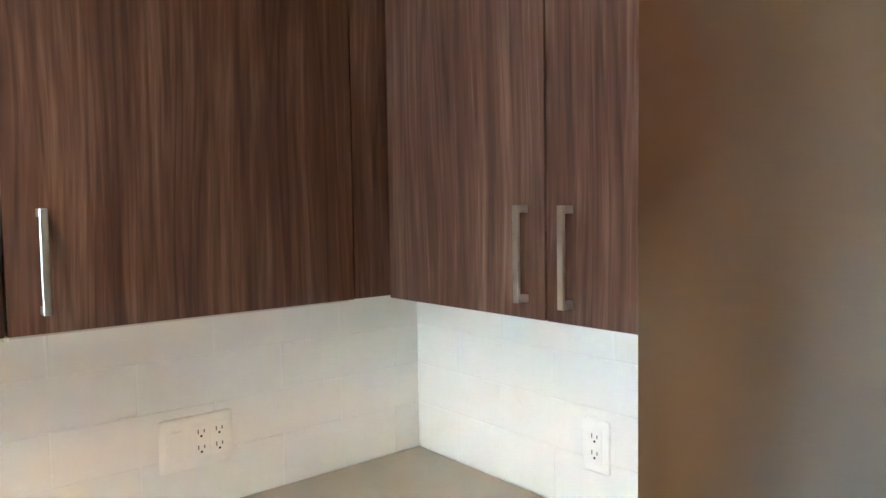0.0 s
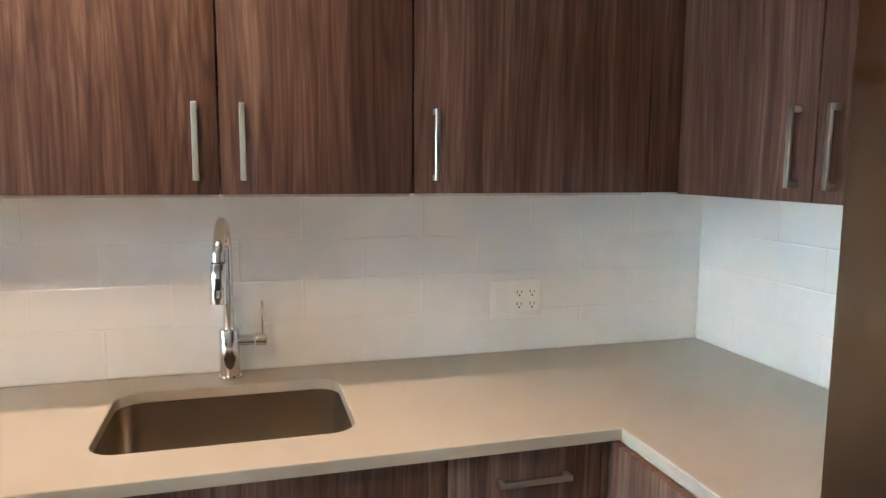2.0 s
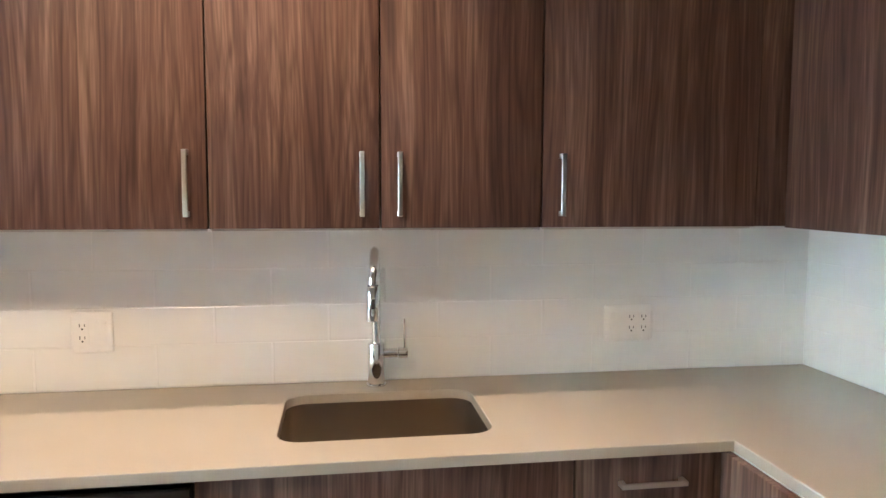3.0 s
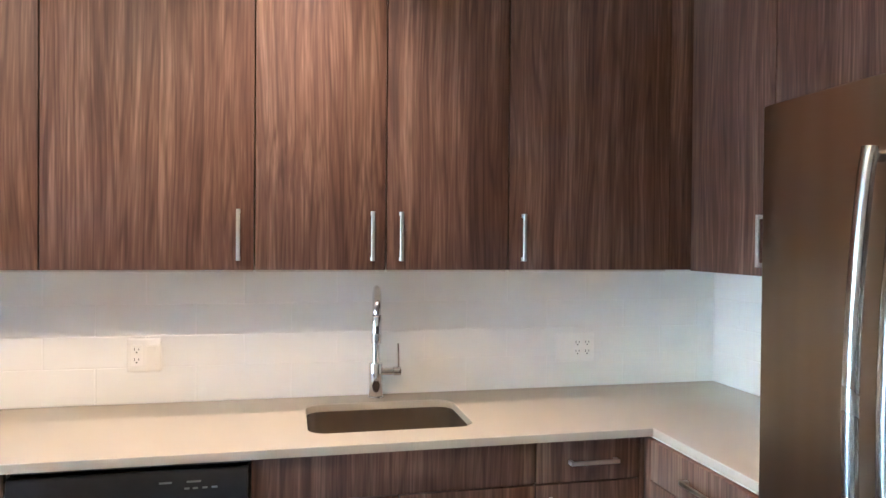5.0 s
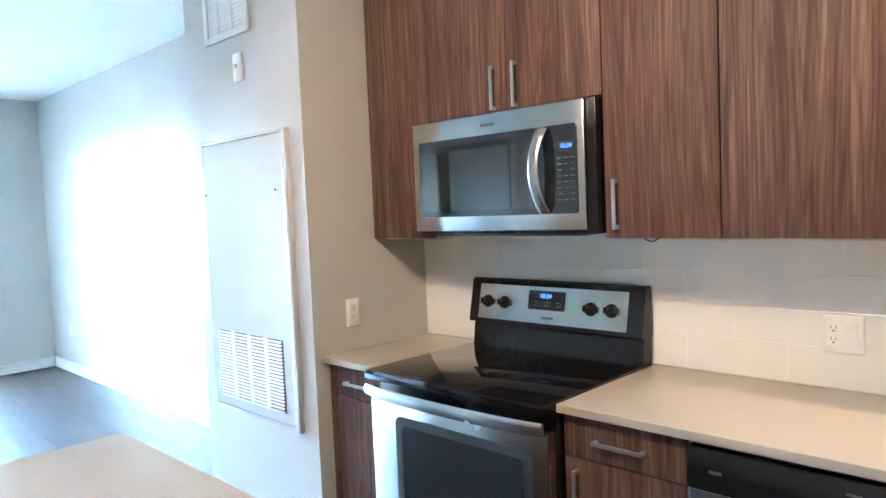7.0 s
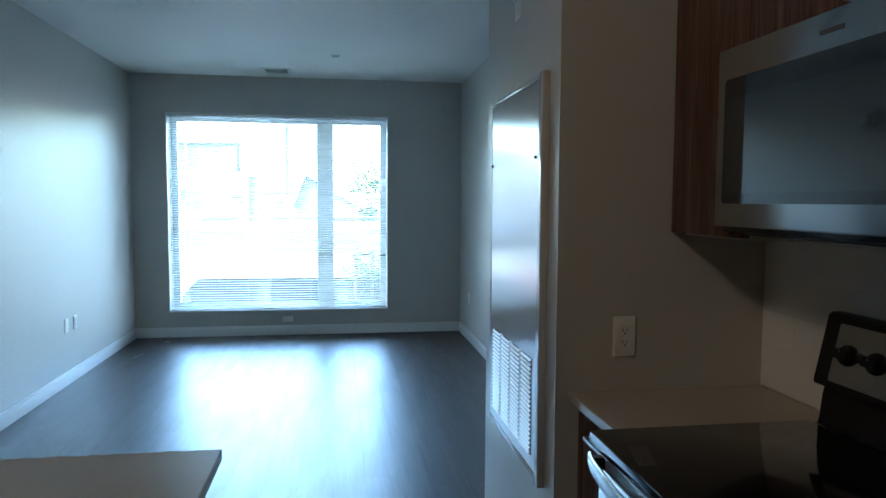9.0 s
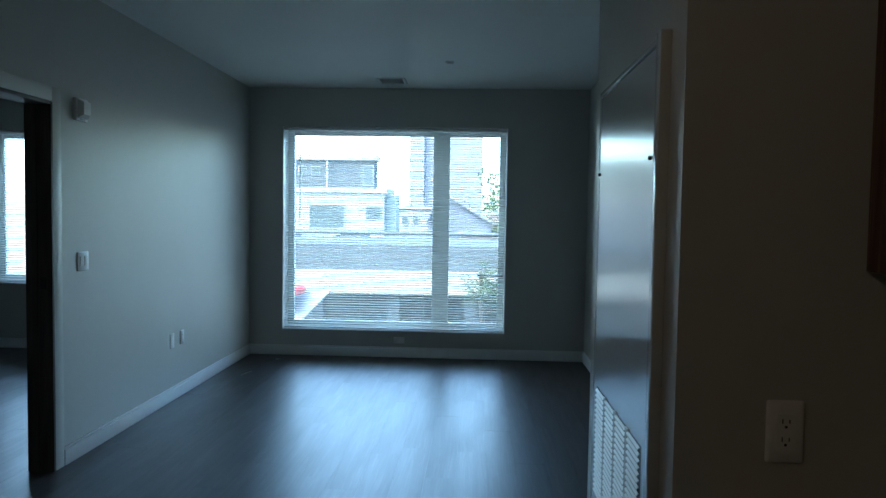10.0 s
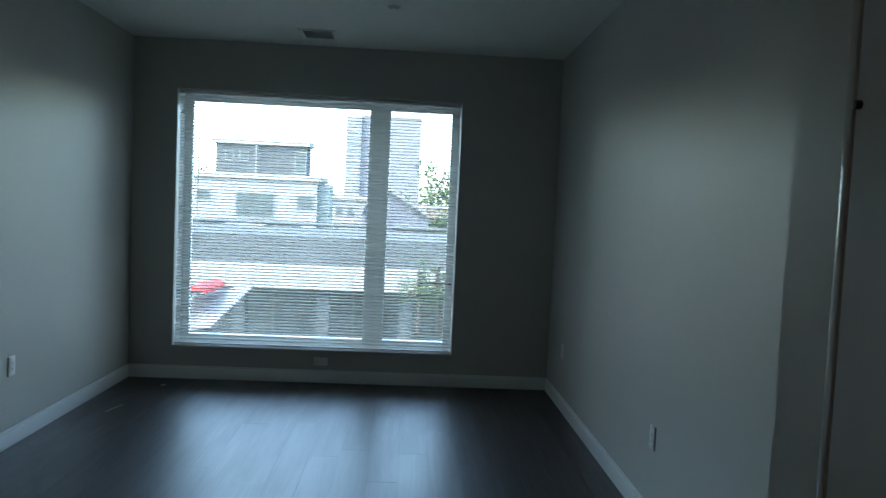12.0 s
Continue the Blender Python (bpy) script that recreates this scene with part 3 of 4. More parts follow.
sweep(bm, arc, 0.0125, seg=40)
part("gooseneck", bm, CHROME, fa)
bm = bmesh.new()
cyl(bm, (FX - 0.0145, FY - 0.137, 1.208), (FX - 0.0165, FY - 0.1405, 1.120), 0.0155, 0.0165, seg=40, b=0.002)
head = part("spray_head", bm, CHROME, fa)
bm = bmesh.new()
cyl(bm, (FX - 0.0145, FY - 0.137, 1.212), (FX - 0.0145, FY - 0.137, 1.208), 0.0138, seg=32)
part("seam_ring", bm, RUBBER, head)
block("spray_button", RUBBER, (FX - 0.020, FX - 0.010, FY - 0.1585, FY - 0.1515, 1.152, 1.178), parent=head, b=0.002)
bm = bmesh.new()
cyl(bm, (FX + 0.020, FY, 1.003), (FX + 0.058, FY, 1.003), 0.0135, seg=24)
cyl(bm, (FX + 0.060, FY, 1.003), (FX + 0.086, FY, 1.003), 0.0155, seg=24, b=0.0015)
part("valve_arm", bm, CHROME, fa)
bm = bmesh.new()
cyl(bm, (FX + 0.079, FY, 1.010), (FX + 0.076, FY - 0.004, 1.098), 0.0035, 0.003, seg=10)
part("lever", bm, CHROME, fa)


# ---- refrigerator ----
FRX, FRY0, FRY1, FRT = 0.814, -1.780, -1.104, 1.740
fr = thing("refrigerator", (1.13, -1.44, FLOOR), "stainless steel french-door refrigerator with curved bar handles", "refrigerator")
block("cabinet", RUBBER, (FRX + 0.075, XR - 0.02, FRY0 + 0.005, FRY1 - 0.005, FLOOR + 0.02, FRT - 0.012), parent=fr, b=0.004, label="dark grey enamel cabinet")
YM = -1.443


def bowed_door(name, ya, yb, za, zb):
    """A door slab whose front is slightly crowned across its width."""
    bm = bmesh.new()
    prof = []
    for k in range(13):
        u = k / 12
        y = ya + (yb - ya) * u
        crown = 0.006 * (1 - (2 * u - 1) ** 6)
        prof.append((FRX + 0.006 - crown, y))
    ring = prof + [(FRX + 0.070, yb), (FRX + 0.070, ya)]
    loft(bm, [[(p[0], p[1], z) for p in ring] for z in (za, zb)])
    bmesh.ops.bevel(bm, geom=[e for e in bm.edges if e.calc_face_angle(0) > 1.0], offset=0.003, segments=2, profile=0.5, affect="EDGES")
    return part(name, bm, FRIDGE, fr)


def bow_handle(door, y):
    bm = bmesh.new()
    pts = []
    for k in range(25):
        u = k / 24
        z = 0.72 + (1.615 - 0.72) * u
        out = 0.024 + 0.032 * math.sin(math.pi * u) ** 0.8
        pts.append((FRX - out, y, z))
    sweep(bm, pts, 0.0145, seg=18, flat=0.85, side=(0, 1, 0))
    for z in (0.735, 1.600):
        cyl(bm, (FRX + 0.004, y, z), (FRX - 0.035, y, z), 0.010, seg=14)
    part("handle", bm, STEEL, door, "bowed polished steel bar")


left_door = bowed_door("door", YM + 0.002, FRY1, 0.70, FRT)
right_door = bowed_door("door", FRY0, YM - 0.002, 0.70, FRT)
bowed_door("freezer_drawer", FRY0, FRY1, FLOOR + 0.06, 0.692)
bow_handle(left_door, YM + 0.034)
bow_handle(right_door, YM - 0.036)

# ---- range ----
RX0, RX1 = -1.957, -1.194
rg = thing("electric_range", ((RX0 + RX1) / 2, -0.32, FLOOR), "stainless and black freestanding range with a glass cooktop", "range")
block("body", BLACK, (RX0, RX1, -0.575, -0.012, FLOOR + 0.03, 0.886), parent=rg, b=0.004)
bm = bmesh.new()
bx(bm, RX0 - 0.001, RX1 + 0.001, -0.645, -0.09, 0.888, 0.921, b=0.006)
top = part("cooktop", bm, COOKTOP, rg, "glossy black ceramic glass cooktop")
# backguard: lower black riser and leaning control panel
bm = bmesh.new()
loft(bm, [[(x, -0.012, 0.915), (x, -0.074, 0.915), (x, -0.070, 0.930), (x, -0.064, 0.985), (x, -0.058, 1.010), (x, -0.012, 1.010)] for x in (RX0 + 0.010, RX1 - 0.002)])
bmesh.ops.bevel(bm, geom=[e for e in bm.edges if e.calc_face_angle(0) > 0.9], offset=0.003, segments=2, profile=0.5, affect="EDGES")
part("riser", bm, BLACK, rg)
bm = bmesh.new()
loft(bm, [[(x, -0.012, 1.011), (x, -0.078, 1.011), (x, -0.080, 1.020), (x, -0.046, 1.176), (x, -0.036, 1.183), (x, -0.012, 1.183)] for x in (RX0 - 0.002, RX1 + 0.002)])
bmesh.ops.bevel(bm, geom=[e for e in bm.edges if e.calc_face_angle(0) > 0.9], offset=0.004, segments=2, profile=0.5, affect="EDGES")
guard = part("control_panel", bm, BLACK, rg, "black control panel with stainless facing")
lean = math.atan2(0.034, 0.156)


def on_guard(x, z, out=0.0):
    """A point on the leaning face of the control panel, out metres proud of it."""
    y = -0.080 + 0.034 * (z - 1.020) / 0.156
    return Vector((x, y, z)) + out * Vector((0, -math.cos(lean), math.sin(lean)))


def guard_plate(name, x0, x1, z0, z1, thick, material, parent, out=0.0):
    bm = bmesh.new()
    r = 0.006
    ring = round_rect(x0, x1, z0, z1, r, 0, 4)
    loft(bm, [[on_guard(p[0], p[1], o) for p in ring] for o in (out - 0.002, out + thick)])
    return part(name, bm, material, parent)


facing = guard_plate("facing", -1.912, -1.250, 1.028, 1.162, 0.002, STEEL, guard)
guard_plate("display", -1.668, -1.504, 1.078, 1.148, 0.0035, DARKGLASS, guard)
words("clock", "10:24", 0.024, Matrix.Translation(on_guard(-1.59, 1.128, 0.0042)) @ pose(0, 0, 0, 90 - math.degrees(lean), 0, 0), LED, guard)
for k in range(3):
    for j in range(2):
        p = on_guard(-1.645 + 0.052 * k, 1.092 + 0.013 * j, 0.0036)
        block("print", MARK, (p.x, p.x + 0.02, p.y - 0.0006, p.y + 0.0006, p.z, p.z + 0.0025), parent=guard)
p = on_guard(-1.60, 1.045, 0.0024)
block("badge", MARK, (p.x, p.x + 0.048, p.y - 0.0006, p.y + 0.0006, p.z, p.z + 0.008), parent=guard)
for kx in (-1.868, -1.784, -1.395, -1.312):
    bm = bmesh.new()
    cyl(bm, on_guard(kx, 1.095, 0.002), on_guard(kx, 1.095, 0.010), 0.025, 0.023, seg=28, b=0.001)
    cyl(bm, on_guard(kx, 1.095, 0.010), on_guard(kx, 1.095, 0.015), 0.021, 0.020, seg=28, b=0.001)
    grip = [(-0.0215, -0.0085), (-0.0185, -0.0115), (0.0185, -0.0115), (0.0215, -0.0085), (0.0215, 0.0085), (0.0185, 0.0115), (-0.0185, 0.0115), (-0.0215, 0.0085)]
    loft(bm, [[on_guard(kx + gx * f, 1.095 + gz * f, o) for gx, gz in grip] for o, f in ((0.012, 1.0), (0.024, 0.97), (0.0262, 0.88))])
    k = part("knob", bm, BLACK, rg, "black control knob with a bar grip")
    bm = bmesh.new()
    a, b2 = on_guard(kx, 1.098, 0.0266), on_guard(kx, 1.104, 0.0266)
    bx(bm, kx - 0.001, kx + 0.001, min(a.y, b2.y) - 0.0004, max(a.y, b2.y), a.z, b2.z)
    part("pointer", bm, MARK, k)
# oven door
bm = bmesh.new()
bx(bm, RX0 + 0.004, RX1 - 0.004, -0.622, -0.577, 0.20, 0.838, b=0.006)
odoor = part("oven_door", bm, STEEL, rg, "stainless oven door with a dark window")
bm = bmesh.new()
for (a, b2, z0, z1), yy in (((-1.828, -1.250, 0.36, 0.775), -0.6235),):
    ring = [(p[0], p[1]) for p in round_rect(a, b2, z0, z1, 0.03, 0, 6)]
    loft(bm, [[(p[0], y, p[1]) for p in ring] for y in (yy + 0.01, yy)])
part("window_trim", bm, RUBBER, odoor)
bm = bmesh.new()
ring = round_rect(-1.795, -1.283, 0.39, 0.745, 0.02, 0, 6)
loft(bm, [[(p[0], y, p[1]) for p in ring] for y in (-0.620, -0.6248)])
part("window", bm, DARKGLASS, odoor)
bm = bmesh.new()
hp = []
for k in range(21):
    u = k / 20
    hp.append((RX0 + 0.004 + (RX1 - RX0 - 0.008) * u, -0.642 - 0.028 * math.sin(math.pi * u) ** 0.6, 0.852))
sweep(bm, hp, 0.0205, seg=20, flat=0.36, side=(0, 0, 1))
bx(bm, RX0 + 0.012, RX0 + 0.040, -0.648, -0.618, 0.838, 0.866, b=0.004)
bx(bm, RX1 - 0.040, RX1 - 0.012, -0.648, -0.618, 0.838, 0.866, b=0.004)
part("handle", bm, STEEL, odoor, "bowed stainless handle")
block("storage_drawer", STEEL, (RX0 + 0.004, RX1 - 0.004, -0.618, -0.577, FLOOR + 0.05, 0.192), parent=rg, b=0.005)

# ---- microwave ----
MX0, MX1, MZ0, MZ1, MY = -1.972, -1.226, 1.388, 1.786, -0.345
mw = thing("microwave", ((MX0 + MX1) / 2, -0.2, MZ0), "stainless over-the-range microwave with black glass and clock", "microwave")
block("case", BLACK, (MX0 + 0.004, MX1 + 0.030, -0.325, -0.002, MZ0 - 0.012, MZ1 + 0.004), parent=mw, b=0.003)
block("vent_underside", RUBBER, (MX0 + 0.05, MX1 - 0.05, -0.30, -0.05, MZ0 - 0.020, MZ0 - 0.012), parent=mw, b=0.002)
bm = bmesh.new()
bx(bm, MX0, MX1, MY, -0.326, MZ0, MZ1, b=0.004)
mdoor = part("front", bm, STEEL, mw, "brushed stainless front frame")
bm = bmesh.new()
ring = round_rect(-1.938, -1.250, 1.440, 1.716, 0.010, 0, 4)
loft(bm, [[(p[0], y, p[1]) for p in ring] for y in (MY + 0.004, MY - 0.0025)])
glass = part("glass", bm, DARKGLASS, mw, "black glass door and keypad")
bm = bmesh.new()
ring = round_rect(-1.925, -1.372, 1.462, 1.672, 0.004, 0, 3)
loft(bm, [[(p[0], y, p[1]) for p in ring] for y in (MY - 0.0022, MY - 0.0034)])
part("viewing_window", bm, grain(mat("grey_mesh_glass", (0.022, 0.028, 0.030), 0.03, Specular_IOR_Level=1.0), 900, 0.2, detail=1), glass)
block("display", RUBBER, (-1.322, -1.258, MY - 0.0033, MY - 0.002, 1.634, 1.664), parent=glass)
words("clock", "10:24", 0.020, pose(-1.289, MY - 0.0040, 1.649, 90, 0, 0), LED, glass)
for r in range(8):
    for q in range(3):
        if r in (2, 6) and q == 1:
            continue
        block("key_print", MARK, (-1.322 + 0.024 * q, -1.308 + 0.024 * q, MY - 0.0030, MY - 0.0024, 1.612 - 0.0185 * r, 1.6145 - 0.0185 * r), parent=glass)
bm = bmesh.new()
hp = []
for k in range(17):
    u = k / 16
    hp.append((-1.372 - 0.012 * math.sin(math.pi * u), MY - 0.010 - 0.040 * math.sin(math.pi * u) ** 0.7, 1.447 + 0.262 * u))
sweep(bm, hp, 0.021, seg=18, flat=0.32, side=(1, 0, 0))
part("handle", bm, STEEL, mw, "curved stainless handle")
block("badge", MARK, (-1.635, -1.575, MY - 0.001, MY + 0.001, 1.745, 1.753), parent=mdoor)

# ---- dishwasher ----
dw = thing("dishwasher", (-0.541, -0.3, FLOOR), "stainless dishwasher with a black control strip under the worktop", "dishwasher")
block("tub", RUBBER, (-0.822, -0.260, BY + 0.025, -0.01, FLOOR + 0.02, 0.874), parent=dw)
bm = bmesh.new()
loft(bm, [[(x, BY + 0.020, 0.772), (x, BY - 0.016, 0.772), (x, BY - 0.018, 0.800), (x, BY - 0.010, 0.862), (x, BY - 0.004, 0.870), (x, BY + 0.020, 0.870)] for x in (-0.820, -0.262)])
bmesh.ops.bevel(bm, geom=[e for e in bm.edges if e.calc_face_angle(0) > 0.9], offset=0.003, segments=2, profile=0.5, affect="EDGES")
strip = part("control_strip", bm, BLACK, dw, "black control strip")
block("door", STEEL, (-0.820, -0.262, BY - 0.012, BY + 0.020, FLOOR + 0.12, 0.768), parent=dw, b=0.004)
block("toe_panel", RUBBER, (-0.820, -0.262, BY + 0.05, BY + 0.07, FLOOR, FLOOR + 0.115), parent=dw)
block("badge", MARK, (-0.765, -0.735, BY - 0.0178, BY - 0.0165, 0.815, 0.823), parent=strip)
for k, (a, w) in enumerate(((-0.475, 0.03), (-0.410, 0.034), (-0.395, 0.012), (-0.372, 0.012), (-0.415, 0.012), (-0.350, 0.014))):
    z = 0.838 if k < 2 else 0.822
    block("print", MARK, (a, a + w, BY - 0.0172 if z < 0.83 else BY - 0.0152, BY - 0.012, z, z + 0.004), parent=strip)


# ---- outlets, switches and plates: built facing -y at the origin, then posed ----
def plate_of(name, width, height, devices, label, category, m, material=PLASTIC):
    """devices: list of (dx, kind) with kind 'duplex', 'rocker', 'blank'."""
    e = tagged(new(name), label, category)
    e.empty_display_size = 0.02
    bm = bmesh.new()
    ring = round_rect(-width / 2, width / 2, -height / 2, height / 2, 0.004, 0, 3)
    inner = round_rect(-width / 2 + 0.004, width / 2 - 0.004, -height / 2 + 0.004, height / 2 - 0.004, 0.003, 0, 3)
    loft(bm, [[(p[0], 0, p[1]) for p in ring], [(p[0], -0.0035, p[1]) for p in ring], [(p[0], -0.0065, p[1]) for p in inner]])
    ob = new("plate", to_mesh("plate", bm, material))
    ob.parent = e
    for dx, kind in devices:
        bm = bmesh.new()
        if kind == "rocker":
            loft(bm, [[(dx + s * 0.0165, y, z) for s, z in ((-1, -0.033), (1, -0.033), (1, 0.033), (-1, 0.033))] for y in (-0.0060, -0.0075)])
            loft(bm, [[(dx - 0.0135, -0.0070, -0.029), (dx + 0.0135, -0.0070, -0.029), (dx + 0.0135, -0.0070, 0.029), (dx - 0.0135, -0.0070, 0.029)],
                      [(dx - 0.0135, -0.0085, -0.029), (dx + 0.0135, -0.0085, -0.029), (dx + 0.0135, -0.0115, 0.029), (dx - 0.0135, -0.0115, 0.029)]])
            ob = new("rocker", to_mesh("rocker", bm, material))
            ob.parent = e
            continue
        if kind == "toggle":
            bx(bm, dx - 0.005, dx + 0.005, -0.020, -0.006, -0.004, 0.012, b=0.002)
            ob = new("toggle", to_mesh("toggle", bm, material))
            ob.parent = e
            continue
        if kind != "duplex":
            bm.free()
            continue
        ring = round_rect(dx - 0.0165, dx + 0.0165, -0.0335, 0.0335, 0.002, 0, 2)
        loft(bm, [[(p[0], y, p[1]) for p in ring] for y in (-0.0060, -0.0078)])
        rec = new("receptacle", to_mesh("receptacle", bm, material))
        rec.parent = e
        bm = bmesh.new()
        for zc in (-0.0165, 0.0165):
            bx(bm, dx - 0.0072, dx - 0.0052, -0.0081, -0.0070, zc - 0.001, zc + 0.008)
            bx(bm, dx + 0.0052, dx + 0.0072, -0.0081, -0.0070, zc, zc + 0.007)
            cyl(bm, (dx, -0.0070, zc - 0.0065), (dx, -0.0081, zc - 0.0065), 0.0026, seg=10)
        sl = new("slots", to_mesh("slots", bm, SLOT))
        sl.parent = rec
    e.matrix_basis = m
    return e


plate_of("wall_outlet", 0.150, 0.108, [(-0.046, "rocker"), (0.008, "duplex"), (0.046, "duplex")], "white three-gang plate with switch and outlets on tile", "outlet", pose(0.876, -0.0012, 1.060))
plate_of("wall_outlet", 0.105, 0.108, [(-0.023, "duplex"), (0.023, "rocker")], "white two-gang plate with outlet and switch on tile", "outlet", pose(-0.618, -0.0012, 1.072))
plate_of("wall_outlet", 0.064, 0.106, [(0, "duplex")], "white duplex outlet on the side backsplash", "outlet", pose(XR - 0.0012, -0.574, 1.062, rz=-90))
plate_of("wall_outlet", 0.066, 0.114, [(0, "duplex")], "ivory duplex outlet on the painted side wall", "outlet", pose(XS, -0.421, 1.066, rz=90))
plate_of("light_switch", 0.118, 0.118, [(-0.023, "rocker"), (0.023, "rocker")], "white two-gang rocker light switch", "light switch", pose(-5.108, YL, 1.140, rz=180))
plate_of("blank_plate", 0.070, 0.118, [], "white blank wall plate above the baseboard", "wall plate", pose(-6.34, YL, 0.425, rz=180))
plate_of("wall_outlet", 0.070, 0.118, [(0, "duplex")], "white duplex outlet above the baseboard", "outlet", pose(-6.525, YL, 0.425, rz=180))
plate_of("wall_outlet", 0.070, 0.118, [(0, "duplex")], "white duplex outlet low on the wall", "outlet", pose(-5.66, YR, 0.390))
plate_of("blank_plate", 0.070, 0.118, [], "white blank plate near the window corner", "wall plate", pose(-7.67, YR, 0.400))
plate_of("wall_outlet", 0.118, 0.070, [], "white horizontal plate under the window", "wall plate", pose(XW, -1.775, 0.130, rz=90))
plate_of("closet_switch", 0.070, 0.118, [(0, "toggle")], "white toggle switch above the closet panel", "light switch", pose(-2.730, YS, 2.102))

# fire alarm horn on the bedroom-side wall
HX, HH = -5.080, 2.052
horn = thing("alarm_horn", (HX, YL, HH), "white wall-mounted fire alarm horn strobe", "alarm")
block("back_box", PLASTIC, (HX - 0.062, HX + 0.062, YL, YL + 0.024, HH - 0.068, HH + 0.068), parent=horn, b=0.006)
bm = bmesh.new()
loft(bm, [[(HX + x, YL + 0.024, HH + z) for x, z in ((-0.05, -0.052), (0.05, -0.052), (0.05, 0.058), (-0.05, 0.058))],
          [(HX + x, YL + 0.056, HH + z) for x, z in ((-0.036, -0.03), (0.036, -0.03), (0.036, 0.045), (-0.036, 0.045))]])
strobe = part("strobe", bm, PLASTIC, horn)
for k in range(4):
    block("sound_slot", SLOT, (HX - 0.03, HX + 0.03, YL + 0.0235, YL + 0.0245, HH - 0.064 + 0.003 * k, HH - 0.0625 + 0.003 * k), parent=horn)

# ---- mechanical closet access panel ----
ap = thing("access_panel", (-2.72, YS, 0.60), "semi-gloss white closet access panel with a louvred return grille", "access panel")
PX0, PX1, PZ0, PZ1 = -3.082, -2.378, 0.602, 1.812
fw = 0.034
fl = 0.012
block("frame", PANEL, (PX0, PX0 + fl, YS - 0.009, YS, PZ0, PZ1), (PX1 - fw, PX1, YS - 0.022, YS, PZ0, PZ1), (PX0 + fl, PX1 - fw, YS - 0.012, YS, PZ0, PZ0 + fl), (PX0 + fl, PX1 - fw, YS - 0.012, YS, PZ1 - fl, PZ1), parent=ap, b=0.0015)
GX0, GX1, GZ0, GZ1 = -3.026, -2.490, 0.657, 0.962
bm = bmesh.new()
ox0, ox1, oz0, oz1 = PX0 + fl + 0.004, PX1 - fw - 0.004, PZ0 + fl + 0.004, PZ1 - fl - 0.004
outer = [(ox0, oz0), (ox1, oz0), (ox1, oz1), (ox0, oz1)]
inner = [(GX0, GZ0), (GX1, GZ0), (GX1, GZ1), (GX0, GZ1)]
ya, yb = YS - 0.008, YS - 0.002
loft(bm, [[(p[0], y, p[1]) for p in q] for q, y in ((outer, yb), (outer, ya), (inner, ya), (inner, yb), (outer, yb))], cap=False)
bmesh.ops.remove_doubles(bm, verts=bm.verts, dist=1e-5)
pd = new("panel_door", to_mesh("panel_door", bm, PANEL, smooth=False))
pd.parent = ap
pd.matrix_parent_inverse = Matrix.Translation(-Vector(ap.location))
cols = 4
cw = (GX1 - GX0) / cols
bm = bmesh.new()
for k in range(1, cols):
    bx(bm, GX0 + cw * k - 0.010, GX0 + cw * k + 0.010, YS - 0.0122, YS - 0.004, GZ0, GZ1)
part("divider", bm, VINYL, ap)
# unlit hollow behind the louvres drawn as a black sheet
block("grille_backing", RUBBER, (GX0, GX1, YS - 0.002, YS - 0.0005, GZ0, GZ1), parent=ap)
bm = bmesh.new()
hw = cw / 2 - 0.011
loft(bm, [[(x, 0.002, 0.0025), (x, 0.001, 0.0036), (x, -0.0040, -0.0012), (x, -0.0045, -0.0042)] for x in (-hw, hw)])
# whiter than the panel paint, standing in for window light on the louvres
lm = to_mesh("louvre", bm, VINYL)
rows = 21
for k in range(cols):
    for r in range(rows):
        s = new("louvre", lm)
        s.parent = ap
        s.location = Vector((GX0 + cw * (k + 0.5), YS - 0.010, GZ0 + (r + 0.45) * (GZ1 - GZ0) / rows)) - ap.location
for sx in (PX0 + 0.022, -2.482):
    bm = bmesh.new()
    cyl(bm, (sx, YS - 0.007, 1.575), (sx, YS - 0.014, 1.575), 0.0045, seg=14, b=0.001)
    part("screw_latch", bm, RUBBER, ap)

# supply register above it and ceiling diffuser
rv = thing("wall_register", (-2.80, YS, 2.235), "white louvred supply register high on the closet wall", "air vent")
block("frame", WHITE, (-2.985, -2.955, YS - 0.012, YS, 2.232, 2.56), (-2.650, -2.620, YS - 0.012, YS, 2.232, 2.56), (-2.955, -2.650, YS - 0.012, YS, 2.232, 2.262), (-2.955, -2.650, YS - 0.012, YS, 2.53, 2.56), parent=rv, b=0.002)
block("backing", WHITE, (-2.955, -2.650, YS - 0.0025, YS - 0.0005, 2.262, 2.53), parent=rv)
bm = bmesh.new()
loft(bm, [[(-2.955, y, z), (-2.650, y, z)][::1] + [(-2.650, y + 0.006, z + 0.009), (-2.955, y + 0.006, z + 0.009)] for y, z in ((YS - 0.009, 0.0), (YS - 0.0082, -0.0006))])
lm = to_mesh("slat", bm, WHITE)
for r in range(15):
    s = new("slat", lm)
    s.parent = rv
    s.matrix_parent_inverse = Matrix.Translation(-Vector(rv.location))
    s.location = (0, 0, 2.268 + r * 0.0175)
for xv in (-2.86, -2.745):
    block("mullion", WHITE, (xv - 0.006, xv + 0.006, YS - 0.0125, YS - 0.0095, 2.262, 2.53), parent=rv)

